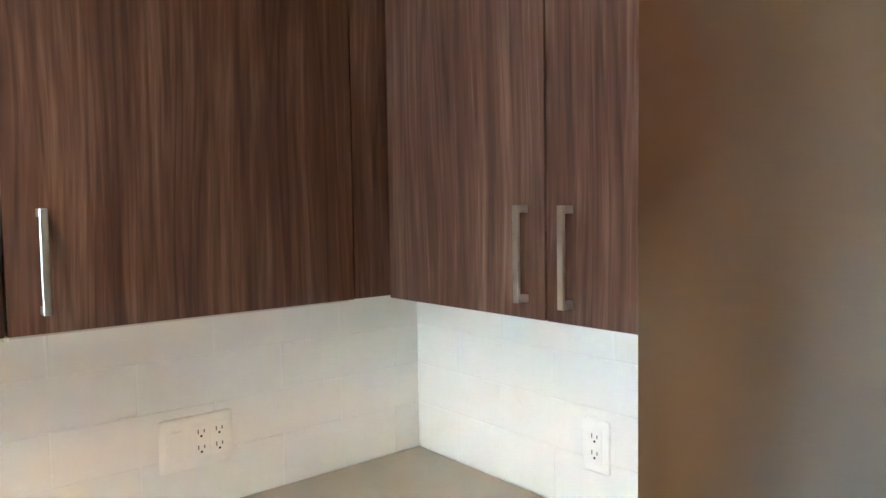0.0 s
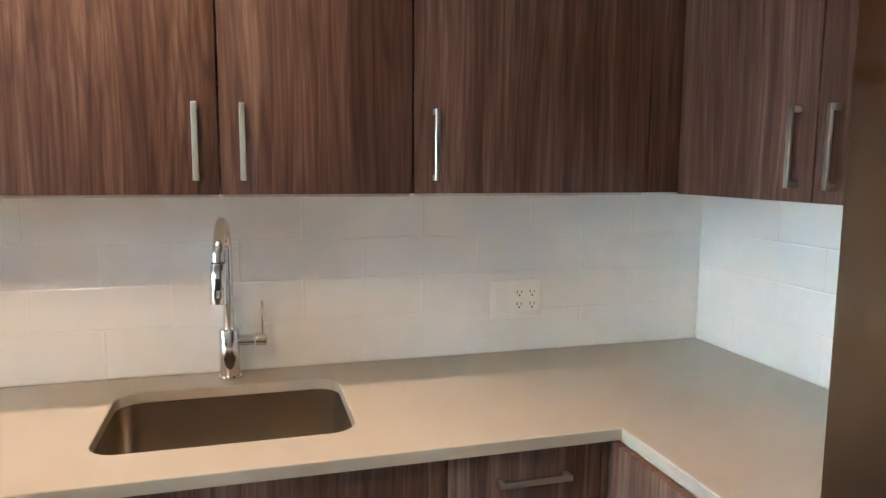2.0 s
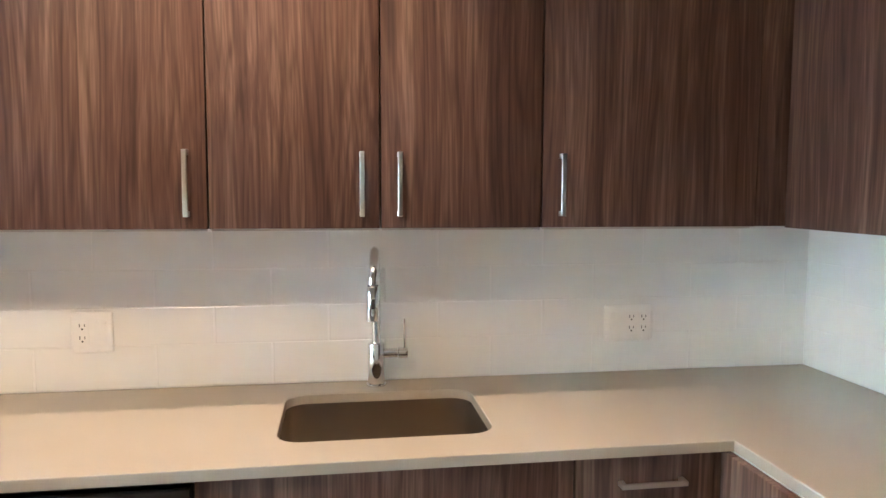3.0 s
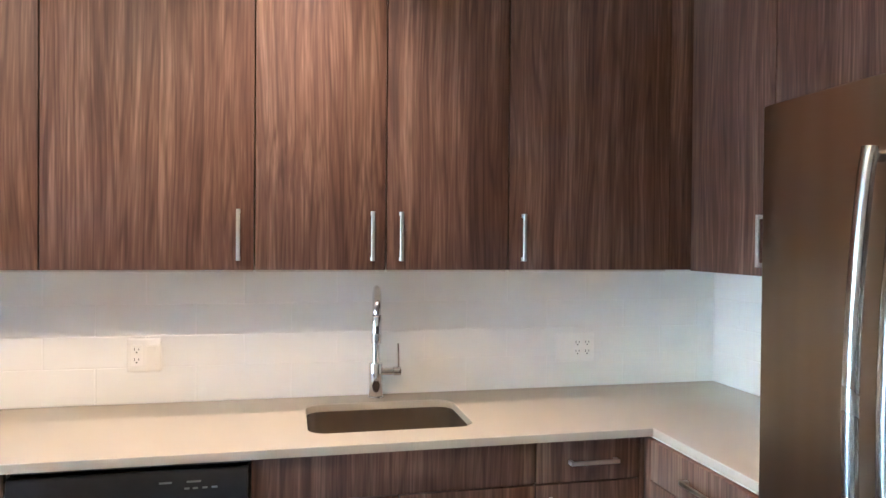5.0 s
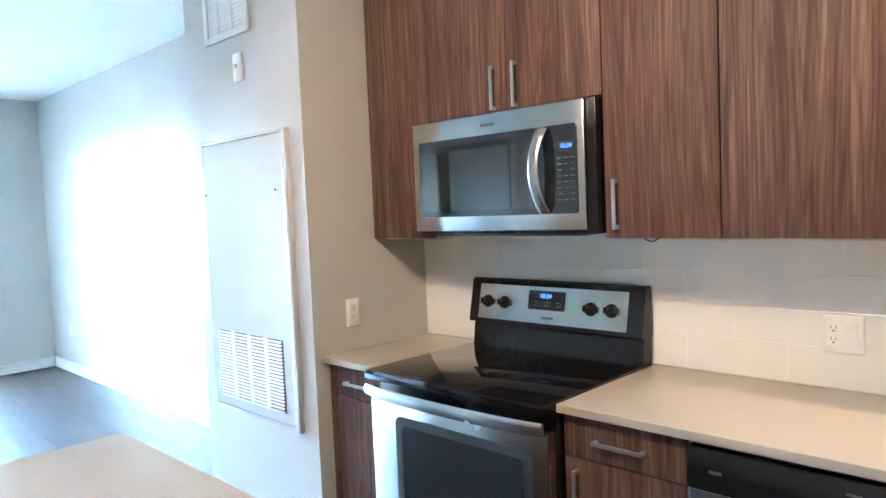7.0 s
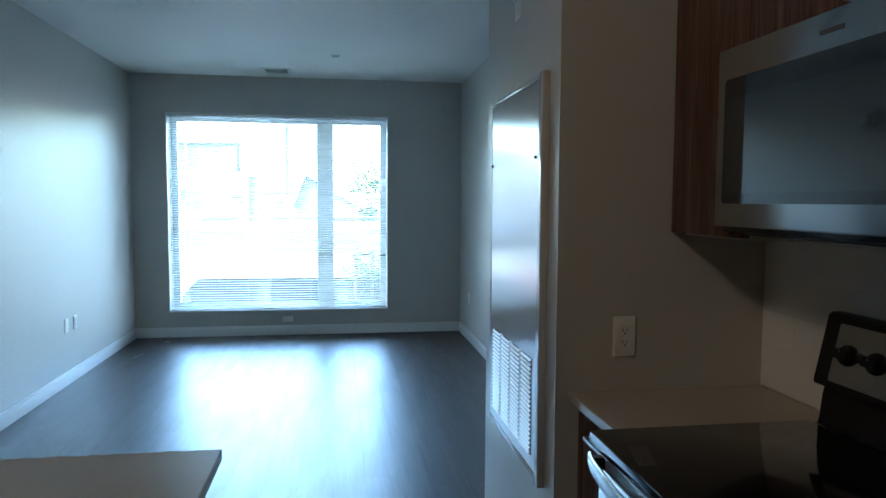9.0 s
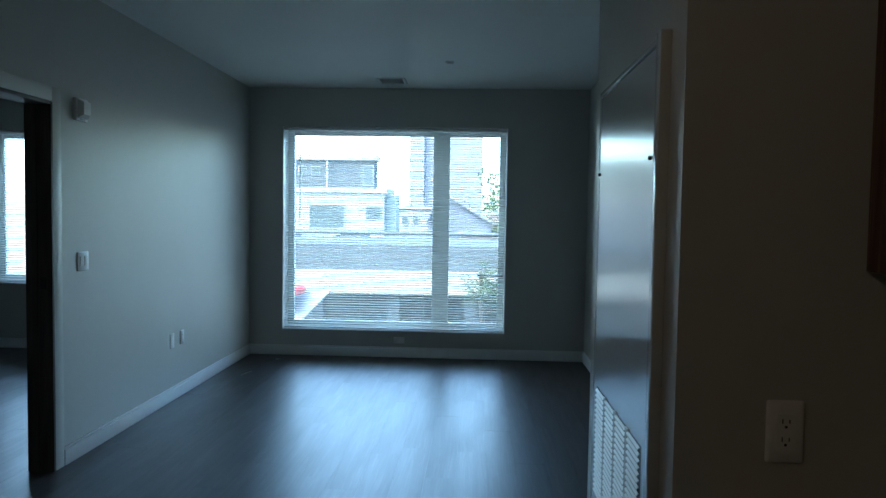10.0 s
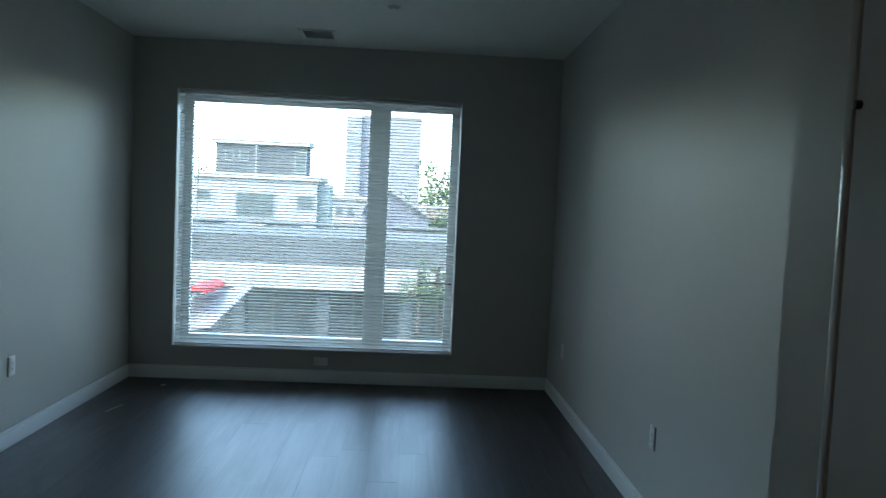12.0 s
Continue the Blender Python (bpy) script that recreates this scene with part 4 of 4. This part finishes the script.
cv = thing("ceiling_vent", (-7.82, -1.83, CEIL), "white square ceiling air diffuser near the window", "air vent")
VX0, VX1, VY0, VY1 = -7.96, -7.68, -1.97, -1.69
block("frame", WHITE, (VX0, VX1, VY0, VY0 + 0.03, CEIL - 0.008, CEIL), (VX0, VX1, VY1 - 0.03, VY1, CEIL - 0.008, CEIL), (VX0, VX0 + 0.03, VY0 + 0.03, VY1 - 0.03, CEIL - 0.008, CEIL), (VX1 - 0.03, VX1, VY0 + 0.03, VY1 - 0.03, CEIL - 0.008, CEIL), parent=cv, b=0.002)
# black sheet painted in for the dark duct above the slats
block("backing", RUBBER, (VX0 + 0.03, VX1 - 0.03, VY0 + 0.03, VY1 - 0.03, CEIL - 0.0015, CEIL - 0.0005), parent=cv)
for r in range(9):
    xs = VX0 + 0.045 + r * 0.0235
    bm = bmesh.new()
    loft(bm, [[(xs, y, CEIL - 0.002), (xs + 0.002, y, CEIL - 0.002), (xs + 0.010, y, CEIL - 0.010), (xs + 0.008, y, CEIL - 0.010)] for y in (VY0 + 0.03, VY1 - 0.03)])
    part("slat", bm, WHITE, cv)

sp = thing("fire_sprinkler", (-6.99, -1.23, CEIL), "white concealed sprinkler cover on the ceiling", "sprinkler")
bm = bmesh.new()
cyl(bm, (-6.99, -1.23, CEIL), (-6.99, -1.23, CEIL - 0.006), 0.042, 0.040, seg=32, b=0.001)
part("cover_plate", bm, WHITE, sp)
bm = bmesh.new()
cyl(bm, (-6.99, -1.23, CEIL - 0.006), (-6.99, -1.23, CEIL - 0.018), 0.030, 0.028, seg=28, b=0.002)
part("cap", bm, WHITE, sp)


# ---- recessed kitchen downlights, unseen; one is an added fill ----
def downlight(x, y, watts, cone, aim=None, r=0.053):
    d = thing("recessed_downlight", (x, y, CEIL), "unseen round recessed ceiling downlight with a warm lamp", "downlight", "kitchen downlights")
    bm = bmesh.new()
    loft(bm, [[(x + r * math.cos(2 * math.pi * k / 32), y + r * math.sin(2 * math.pi * k / 32), CEIL + z) for k in range(32)] for r, z in ((r + 0.025, 0.0), (r + 0.024, -0.004), (r + 0.003, -0.005), (r + 0.001, 0.0))], cap=False)
    part("trim_ring", bm, WHITE, d)
    bm = bmesh.new()
    cyl(bm, (x, y, CEIL - 0.001), (x, y, CEIL - 0.0025), r, seg=32)
    part("lens", bm, LENS, d, "glowing warm lens")
    la = bpy.data.lights.new("downlight_lamp", "SPOT")
    la.energy, la.color, la.spot_size, la.spot_blend, la.shadow_soft_size = watts, WARM, radians(cone), 1.0, r
    ob = new("downlight_lamp", la)
    ob.parent = d
    ob.location = (0, 0, -0.02)
    # two lamps are tilted to light the upper doors and leave base fronts dark
    if aim:
        ob.rotation_euler = (Vector(aim) - Vector((x, y, CEIL - 0.02))).to_track_quat("-Z", "Y").to_euler()


for can in CANS:
    downlight(*can)

# small leftovers: a paper scrap and a shaving on the floor, a loop of wire under a cabinet
scrap = thing("paper_scrap", (-7.967, -3.0, FLOOR), "tiny white paper scrap lying on the dark floor", "scrap")
bm = bmesh.new()
loft(bm, [[(-7.985, -3.02, FLOOR + 0.0005 + h), (-7.95, -3.012, FLOOR + 0.002 + h), (-7.955, -2.975, FLOOR + 0.006 + h), (-7.985, -2.98, FLOOR + 0.002 + h)] for h in (0, 0.0012)])
part("paper", bm, PLASTIC, scrap)
shav = thing("wood_shaving", (-7.30, -3.10, FLOOR), "thin pale wood shaving lying on the dark floor", "scrap")
bm = bmesh.new()
sweep(bm, [(-7.40, -3.08, FLOOR + 0.003), (-7.30, -3.11, FLOOR + 0.0035), (-7.22, -3.13, FLOOR + 0.003)], [0.002, 0.003, 0.002], seg=6)
part("strip", bm, CARCASS, shav)
loop = thing("cable_loop", (-1.05, -0.27, UB), "short loop of dark wire hanging under a wall cabinet", "cable")
bm = bmesh.new()
sweep(bm, [(-1.075 + 0.05 * k / 10, -0.275, UB + 0.001 - 0.011 * math.sin(math.pi * k / 10)) for k in range(11)], 0.0022, seg=8, side=(0, 1, 0))
part("wire", bm, RUBBER, loop)

# ---- outside the window ----
ST = -6.5                                  # street level
ASPHALT = grain(grain(mat("asphalt", (0.14, 0.14, 0.137), 0.9), 3, 0.2), 60, 0.15)
CONCRETE = grain(grain(mat("pale_concrete", (0.235, 0.235, 0.225), 0.85), 1.2, 0.12), 25, 0.06)
SLATE = grain(mat("slate_siding", (0.075, 0.083, 0.092), 0.95, Specular_IOR_Level=0.1), 2, 0.15, (0.3, 0.3, 6))
# white siding darkened in colour to hold down the street's brightness
SIDING = grain(mat("toned_down_white_siding", (0.20, 0.204, 0.22), 0.7), 2, 0.08, (0.3, 0.3, 6))
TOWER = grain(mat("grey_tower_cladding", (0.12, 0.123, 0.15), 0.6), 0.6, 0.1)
# paler copy of the cladding: light on the tower's lit side, put into colour
TOWERPALE = grain(mat("pale_lit_cladding", (0.15, 0.163, 0.18), 0.6), 0.6, 0.08)
TEAL = grain(mat("grey_green_siding", (0.15, 0.175, 0.175), 0.7), 2, 0.12)
FARGLASS = grain(mat("far_window_glass", (0.06, 0.075, 0.08), 0.4, Specular_IOR_Level=0.2), 1, 0.2)
ROOFING = grain(mat("grey_shingle", (0.16, 0.16, 0.17), 0.9), 4, 0.2, (1, 1, 3))
BRICK = grain(grain(mat("old_brick", (0.22, 0.165, 0.145), 0.9), 5, 0.2, (1, 1, 4)), 0.7, 0.1)
REDCLOTH = grain(mat("red_awning_cloth", (0.45, 0.03, 0.035), 0.75), 3, 0.1)
LEAF = grain(mat("green_leaf", (0.040, 0.062, 0.026), 0.7, Specular_IOR_Level=0.2), 3, 0.35)
BARK = grain(mat("bark", (0.045, 0.038, 0.032), 0.95, Specular_IOR_Level=0.1), 12, 0.3)
structure(block("ground", ASPHALT, (-420, -8.7, -260, 260, ST - 0.5, ST)), "grey asphalt street and lots outside", "ground")
structure(block("pavement", CONCRETE, (-17.2, -15.2, -60, 60, ST, ST + 0.15)), "pale concrete pavement with a kerb", "pavement")


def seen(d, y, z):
    """A place fitted to the last camera view: d metres out, bearing and rise slopes."""
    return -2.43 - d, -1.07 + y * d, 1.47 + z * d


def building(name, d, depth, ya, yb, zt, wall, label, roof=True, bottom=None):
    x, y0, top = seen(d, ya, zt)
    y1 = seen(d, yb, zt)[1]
    low = ST if bottom is None else bottom
    b = thing(name, (x - depth / 2, (y0 + y1) / 2, low), label, "building")
    block("wall", wall, (x - depth, x, y0, y1, low, top), parent=b)
    if roof:
        block("roof_edge", CONCRETE, (x - depth - 0.1, x + 0.15, y0 - 0.15, y1 + 0.15, top, top + 0.25), parent=b)
    return b


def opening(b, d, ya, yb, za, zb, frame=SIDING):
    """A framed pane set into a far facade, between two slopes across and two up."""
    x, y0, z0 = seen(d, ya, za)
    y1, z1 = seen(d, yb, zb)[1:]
    w = block("window", frame, (x, x + 0.04, y0 - 0.05, y1 + 0.05, z0 - 0.05, z1 + 0.05), parent=b)
    block("window_pane", FARGLASS, (x + 0.04, x + 0.05, y0, y1, z0, z1), parent=w)


# houses kept shallow so their side walls do not show from the camera
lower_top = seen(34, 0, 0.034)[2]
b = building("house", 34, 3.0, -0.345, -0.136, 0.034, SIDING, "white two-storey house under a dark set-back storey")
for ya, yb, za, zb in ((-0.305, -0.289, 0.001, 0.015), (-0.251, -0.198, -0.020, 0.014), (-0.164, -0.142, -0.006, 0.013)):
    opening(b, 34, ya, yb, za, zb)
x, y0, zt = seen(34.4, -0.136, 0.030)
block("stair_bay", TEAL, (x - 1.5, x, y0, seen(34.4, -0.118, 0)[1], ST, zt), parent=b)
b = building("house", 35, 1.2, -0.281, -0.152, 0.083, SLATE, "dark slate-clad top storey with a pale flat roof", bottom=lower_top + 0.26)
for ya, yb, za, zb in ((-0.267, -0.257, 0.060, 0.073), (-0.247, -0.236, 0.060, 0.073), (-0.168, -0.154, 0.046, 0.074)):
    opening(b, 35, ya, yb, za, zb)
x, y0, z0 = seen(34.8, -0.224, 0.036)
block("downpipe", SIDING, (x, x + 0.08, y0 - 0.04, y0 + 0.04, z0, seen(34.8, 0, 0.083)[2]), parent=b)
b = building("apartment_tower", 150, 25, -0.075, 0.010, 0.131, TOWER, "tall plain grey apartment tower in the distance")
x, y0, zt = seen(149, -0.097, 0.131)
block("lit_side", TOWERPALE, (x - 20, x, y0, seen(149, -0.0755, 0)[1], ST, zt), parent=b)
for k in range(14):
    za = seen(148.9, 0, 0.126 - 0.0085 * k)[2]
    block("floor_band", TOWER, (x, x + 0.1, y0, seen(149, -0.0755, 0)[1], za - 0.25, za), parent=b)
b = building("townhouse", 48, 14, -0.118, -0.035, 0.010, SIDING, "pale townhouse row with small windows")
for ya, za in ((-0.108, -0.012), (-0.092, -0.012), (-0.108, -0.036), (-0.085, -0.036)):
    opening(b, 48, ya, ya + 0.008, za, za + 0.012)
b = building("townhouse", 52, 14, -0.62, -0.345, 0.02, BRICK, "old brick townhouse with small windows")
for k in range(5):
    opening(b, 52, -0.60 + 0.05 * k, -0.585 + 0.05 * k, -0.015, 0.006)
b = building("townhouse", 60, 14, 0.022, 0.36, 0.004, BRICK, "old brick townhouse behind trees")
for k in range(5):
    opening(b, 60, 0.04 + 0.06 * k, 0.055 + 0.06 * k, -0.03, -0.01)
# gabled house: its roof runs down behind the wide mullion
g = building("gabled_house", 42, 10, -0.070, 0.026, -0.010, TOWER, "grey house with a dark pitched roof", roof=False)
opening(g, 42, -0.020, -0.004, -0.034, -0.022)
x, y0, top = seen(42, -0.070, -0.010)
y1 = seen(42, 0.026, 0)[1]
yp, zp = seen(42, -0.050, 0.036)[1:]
bm = bmesh.new()
loft(bm, [[(xx, y0, top), (xx, yp, zp), (xx, y1, top)] for xx in (x - 10, x)])
part("gable", bm, TOWER, g)
for ya, yb in ((y0, yp), (yp, y1)):
    bm = bmesh.new()
    za, zb = (top, zp) if yb == yp else (zp, top)
    loft(bm, [[(xx, ya, za), (xx, yb, zb), (xx, yb, zb + 0.22), (xx, ya, za + 0.22)] for xx in (x - 10.3, x + 0.5)])
    part("roof", bm, ROOFING, g)
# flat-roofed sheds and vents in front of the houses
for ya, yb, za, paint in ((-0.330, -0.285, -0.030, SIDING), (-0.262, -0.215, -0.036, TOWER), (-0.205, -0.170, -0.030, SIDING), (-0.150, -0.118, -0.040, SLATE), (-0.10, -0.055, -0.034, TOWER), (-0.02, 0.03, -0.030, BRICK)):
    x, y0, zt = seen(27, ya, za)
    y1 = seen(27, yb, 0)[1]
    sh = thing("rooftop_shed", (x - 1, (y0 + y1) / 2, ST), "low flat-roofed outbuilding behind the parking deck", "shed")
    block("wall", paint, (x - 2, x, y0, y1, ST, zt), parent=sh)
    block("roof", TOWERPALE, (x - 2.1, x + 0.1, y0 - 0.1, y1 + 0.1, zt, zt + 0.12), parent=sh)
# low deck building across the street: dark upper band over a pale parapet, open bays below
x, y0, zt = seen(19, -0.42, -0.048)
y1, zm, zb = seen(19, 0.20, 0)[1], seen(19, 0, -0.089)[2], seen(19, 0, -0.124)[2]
dk = thing("parking_deck", (x - 4, (y0 + y1) / 2, ST), "low concrete parking deck with a pale parapet", "building")
block("upper_band", SLATE, (x - 8, x - 0.4, y0, y1, zm + 0.02, zt), parent=dk)
block("parapet", CONCRETE, (x - 8, x, y0, y1, zb, zm), parent=dk)
block("back_wall", SLATE, (x - 8, x - 5, y0, y1, ST, zb), parent=dk)
for k in range(5):
    yy = y0 + (y1 - y0) * (k + 0.3) / 5
    block("column", SLATE, (x - 0.9, x - 0.5, yy, yy + 0.35, ST, zb), parent=dk)
bm = bmesh.new()
cyl(bm, (x - 0.8, y0, zt + 0.35), (x - 0.8, y1, zt + 0.35), 0.05, seg=8)
part("rail", bm, SLATE, dk)
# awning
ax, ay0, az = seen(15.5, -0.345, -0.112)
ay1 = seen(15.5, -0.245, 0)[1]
aw = thing("awning", (ax, ay0, ST), "red and white canvas awning on posts by the street", "awning")
mid = ay0 + (ay1 - ay0) * 0.55
bm = bmesh.new()
arch = [(u, math.sin(math.pi * (0.08 + 0.62 * u))) for u in (k / 10 for k in range(11))]
loft(bm, [[(xx, ay0 + (mid - ay0) * u, az - 0.62 + 0.42 * h) for u, h in arch] + [(xx, ay0 + (mid - ay0) * u, az - 0.68 + 0.38 * h) for u, h in arch[::-1]] for xx in (ax - 1.6, ax)])
part("red_cloth", bm, REDCLOTH, aw)
bm = bmesh.new()
loft(bm, [[(ax - 1.7, ay0 + 0.05, az - 0.62), (ax - 1.7, ay1, az - 0.30), (ax + 0.3, ay1 - 0.5, az - 1.05), (ax + 0.3, ay0 + 0.05, az - 1.15)], [(ax - 1.7, ay0 + 0.05, az - 0.66), (ax - 1.7, ay1, az - 0.34), (ax + 0.3, ay1 - 0.5, az - 1.09), (ax + 0.3, ay0 + 0.05, az - 1.19)]])
part("white_cloth", bm, SIDING, aw)
block("banner", REDCLOTH, (ax - 0.05, ax + 0.02, ay0 + 0.02, ay0 + 0.30, az - 1.9, az - 0.62), parent=aw, b=0.004, label="narrow red cloth banner")
for yy in (ay0 + 0.10, (ay0 + ay1) / 2, ay1 - 0.60):
    block("post", SLATE, (ax - 0.12, ax + 0.02, yy - 0.07, yy + 0.07, ST, az - 1.0), parent=aw)


def car(x, y, paint, label):
    c = thing("parked_car", (x, y, ST), label, "car")
    bm = bmesh.new()
    prof = ((-2.15, 0.35), (-2.2, 0.7), (-1.9, 0.88), (-1.05, 0.95), (-0.55, 1.42), (0.75, 1.45), (1.5, 0.98), (2.1, 0.9), (2.2, 0.6), (2.15, 0.35))
    loft(bm, [[(x + s, y + u, ST + h) for u, h in prof] for s in (-0.85, 0.85)])
    bmesh.ops.bevel(bm, geom=[e for e in bm.edges if e.calc_face_angle(0) > 0.9], offset=0.08, segments=2, profile=0.5, affect="EDGES")
    part("body", bm, paint, c)
    block("side_window", FARGLASS, (x + 0.845, x + 0.862, y - 0.75, y + 1.0, ST + 1.0, ST + 1.36), parent=c, b=0.004)
    for u in (-1.35, 1.35):
        for s in (-0.8, 0.8):
            bm = bmesh.new()
            cyl(bm, (x + s - 0.1, y + u, ST + 0.32), (x + s + 0.1, y + u, ST + 0.32), 0.32, seg=20, b=0.03)
            part("wheel", bm, RUBBER, c)


car(-13.8, -1.9, mat("silver_car_paint", (0.45, 0.46, 0.48), 0.25, 0.5), "silver car parked along the street")
car(-13.9, -6.6, mat("white_car_paint", (0.7, 0.7, 0.7), 0.25), "white car parked along the street")


def tree(x, y, height, crown, seed, label, leaves=1500):
    rnd = random.Random(seed)
    t = thing("tree", (x, y, ST), label, "tree")
    bm = bmesh.new()
    sweep(bm, [(x, y, ST), (x + 0.05, y + 0.1, ST + height * 0.4), (x, y - 0.05, ST + height * 0.85)], [0.16, 0.11, 0.04], seg=8)
    for k in range(8):
        a, z = k * 2.4, ST + height * (0.42 + 0.05 * k)
        sweep(bm, [(x, y, z), (x + 0.5 * crown * math.cos(a), y + 0.5 * crown * math.sin(a), z + 0.35 * crown), (x + 0.85 * crown * math.cos(a), y + 0.85 * crown * math.sin(a), z + 0.6 * crown)], [0.06, 0.04, 0.015], seg=6)
    part("trunk", bm, BARK, t)
    clumps = [(Vector((rnd.gauss(0, 0.5), rnd.gauss(0, 0.5), rnd.gauss(0, 0.45))) * crown, rnd.uniform(0.25, 0.5) * crown) for _ in range(16)]
    verts, faces = [], []
    for _ in range(leaves):
        c, r = rnd.choice(clumps)
        p = c + Vector((rnd.gauss(0, 0.5), rnd.gauss(0, 0.5), rnd.gauss(0, 0.5))) * r + Vector((x, y, ST + height * 0.8))
        u = Vector((rnd.uniform(-1, 1), rnd.uniform(-1, 1), rnd.uniform(-1, 1))).normalized() * 0.11 * crown / 1.5
        v = u.cross(Vector((rnd.uniform(-1, 1), rnd.uniform(-1, 1), rnd.uniform(-1, 1)))).normalized() * 0.06 * crown / 1.5
        i = len(verts)
        verts += [p - u, p + v, p + u, p - v]
        faces.append((i, i + 1, i + 2, i + 3))
    me = bpy.data.meshes.new("crown")
    me.from_pydata(verts, [], faces)
    me.materials.append(LEAF)
    ob = new("crown", me)
    ob.parent = t
    ob.matrix_parent_inverse = Matrix.Translation(-Vector(t.location))


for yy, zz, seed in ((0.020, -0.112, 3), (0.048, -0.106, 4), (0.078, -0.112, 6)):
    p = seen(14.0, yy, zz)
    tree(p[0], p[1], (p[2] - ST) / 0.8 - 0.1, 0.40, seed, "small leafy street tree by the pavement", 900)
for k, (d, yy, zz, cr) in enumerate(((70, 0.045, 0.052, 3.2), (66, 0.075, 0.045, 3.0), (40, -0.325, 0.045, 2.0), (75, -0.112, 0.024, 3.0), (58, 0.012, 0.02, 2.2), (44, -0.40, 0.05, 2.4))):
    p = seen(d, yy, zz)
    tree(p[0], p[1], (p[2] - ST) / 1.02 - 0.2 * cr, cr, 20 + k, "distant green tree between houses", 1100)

# ---- backsplash tiles ----
TW = 0.3064
tile_rows = ((0.9155, 1.0314), (1.0326, 1.1334), (1.1346, 1.2354), (1.2366, 1.3384), (1.3396, 1.3750))
back = structure(block("wall_backsplash", GROUT, (XS, XR + 0.009, 0.0012, 0.009, CT, 1.376)), "glossy white subway tile backsplash", "backsplash")
side = structure(block("wall_backsplash", GROUT, (XR + 0.0012, XR + 0.009, -1.10, 0.0012, CT, 1.376)), "glossy white tile on the side backsplash", "backsplash")
tile_meshes = {}


def tile_mesh(w, h):
    key = (round(w, 4), round(h, 4))
    if key not in tile_meshes:
        bm = bmesh.new()
        rings = []
        for y, inset in ((0.0045, 0.0), (0.0009, 0.0), (0.0, 0.0022)):
            rings.append([(inset, y, inset), (w - inset, y, inset), (w - inset, y, h - inset), (inset, y, h - inset)])
        loft(bm, rings)
        tile_meshes[key] = to_mesh("tile", bm, TILE, smooth=False)
    return tile_meshes[key]


rt = random.Random(5)
for r, (za, zb) in enumerate(tile_rows):
    shift = 0.0 if r % 2 else TW / 2      # bottom row and every second one start half a tile over
    if r == 4:
        shift = TW / 2
    x = -TW * 9 + shift
    while x < XR:
        a, b = max(x + 0.0018, XS + 0.001), min(x + TW - 0.0018, XR - 0.001)
        if b - a > 0.01:
            t = new("tile", tile_mesh(b - a, zb - za))
            t.parent = back
            t.location = (a, rt.uniform(-0.0004, 0.0004), za)
            t.rotation_euler = (rt.uniform(-0.0012, 0.0012), 0, rt.uniform(-0.001, 0.001))
        x += TW
    top = -0.002
    first = TW / 2 if not r % 2 else TW
    while top > -1.088:
        low = max(top - first + 0.0018, -1.090)
        t = new("tile", tile_mesh(top - low, zb - za))
        t.parent = side
        t.rotation_euler = (0, 0, radians(-90))
        t.location = (XR + rt.uniform(-0.0002, 0.0002), top, za)
        top -= first
        first = TW

# ---- floor planks ----
PW, PL = 0.178, 1.22
bm = bmesh.new()
bx(bm, 0, PL - 0.0003, 0, PW - 0.0003, -0.005, 0, b=0.0)
for v in bm.verts:
    if v.co.z > -0.001:
        v.co.x += 0.0002 if v.co.x < 0.5 else -0.0002
        v.co.y += 0.0002 if v.co.y < 0.05 else -0.0002
plank_mesh = to_mesh("plank", bm, PLANK)
rest = []
rp = random.Random(9)
n_rows = int((YR - YB) / PW) + 1
near = 0
for r in range(n_rows):
    y = YR - PW * (r + 1)
    x = XW - rp.uniform(0, PL)
    end = XR if y > -1.9 else XH if y > YL - 0.2 else XB
    while x < end:
        if x + PL > XW:
            if y > YL - 0.2 and near < 290 and x < XR:
                p = new("plank", plank_mesh)
                p.parent = floor
                xa, xe = max(x, XW - 0.02), min(x + PL, end + 0.02)
                p.location = (xa, y, FLOOR + rp.uniform(-0.0002, 0.0002))
                p.scale.x = (xe - xa) / PL
                near += 1
            else:
                rest.append((x, y, end))
        x += PL
verts, faces = [], []
for x, y, end in rest:
    i = len(verts)
    e = min(x + PL - 0.0012, end + 0.02) - max(x, XW - 0.02)
    x = max(x, XW - 0.02)
    verts += [(x + dx, y + dy, FLOOR + dz) for dz in (-0.005, 0) for dx, dy in ((0, 0), (e, 0), (e, PW - 0.0012), (0, PW - 0.0012))]
    faces += [(i + 4, i + 5, i + 6, i + 7), (i, i + 1, i + 5, i + 4), (i + 1, i + 2, i + 6, i + 5), (i + 2, i + 3, i + 7, i + 6), (i + 3, i, i + 4, i + 7)]
me = bpy.data.meshes.new("planks")
me.from_pydata(verts, [], faces)
me.materials.append(PLANK)
ob = new("planks", me)
ob.parent = floor
tagged(ob, kind="stuff")
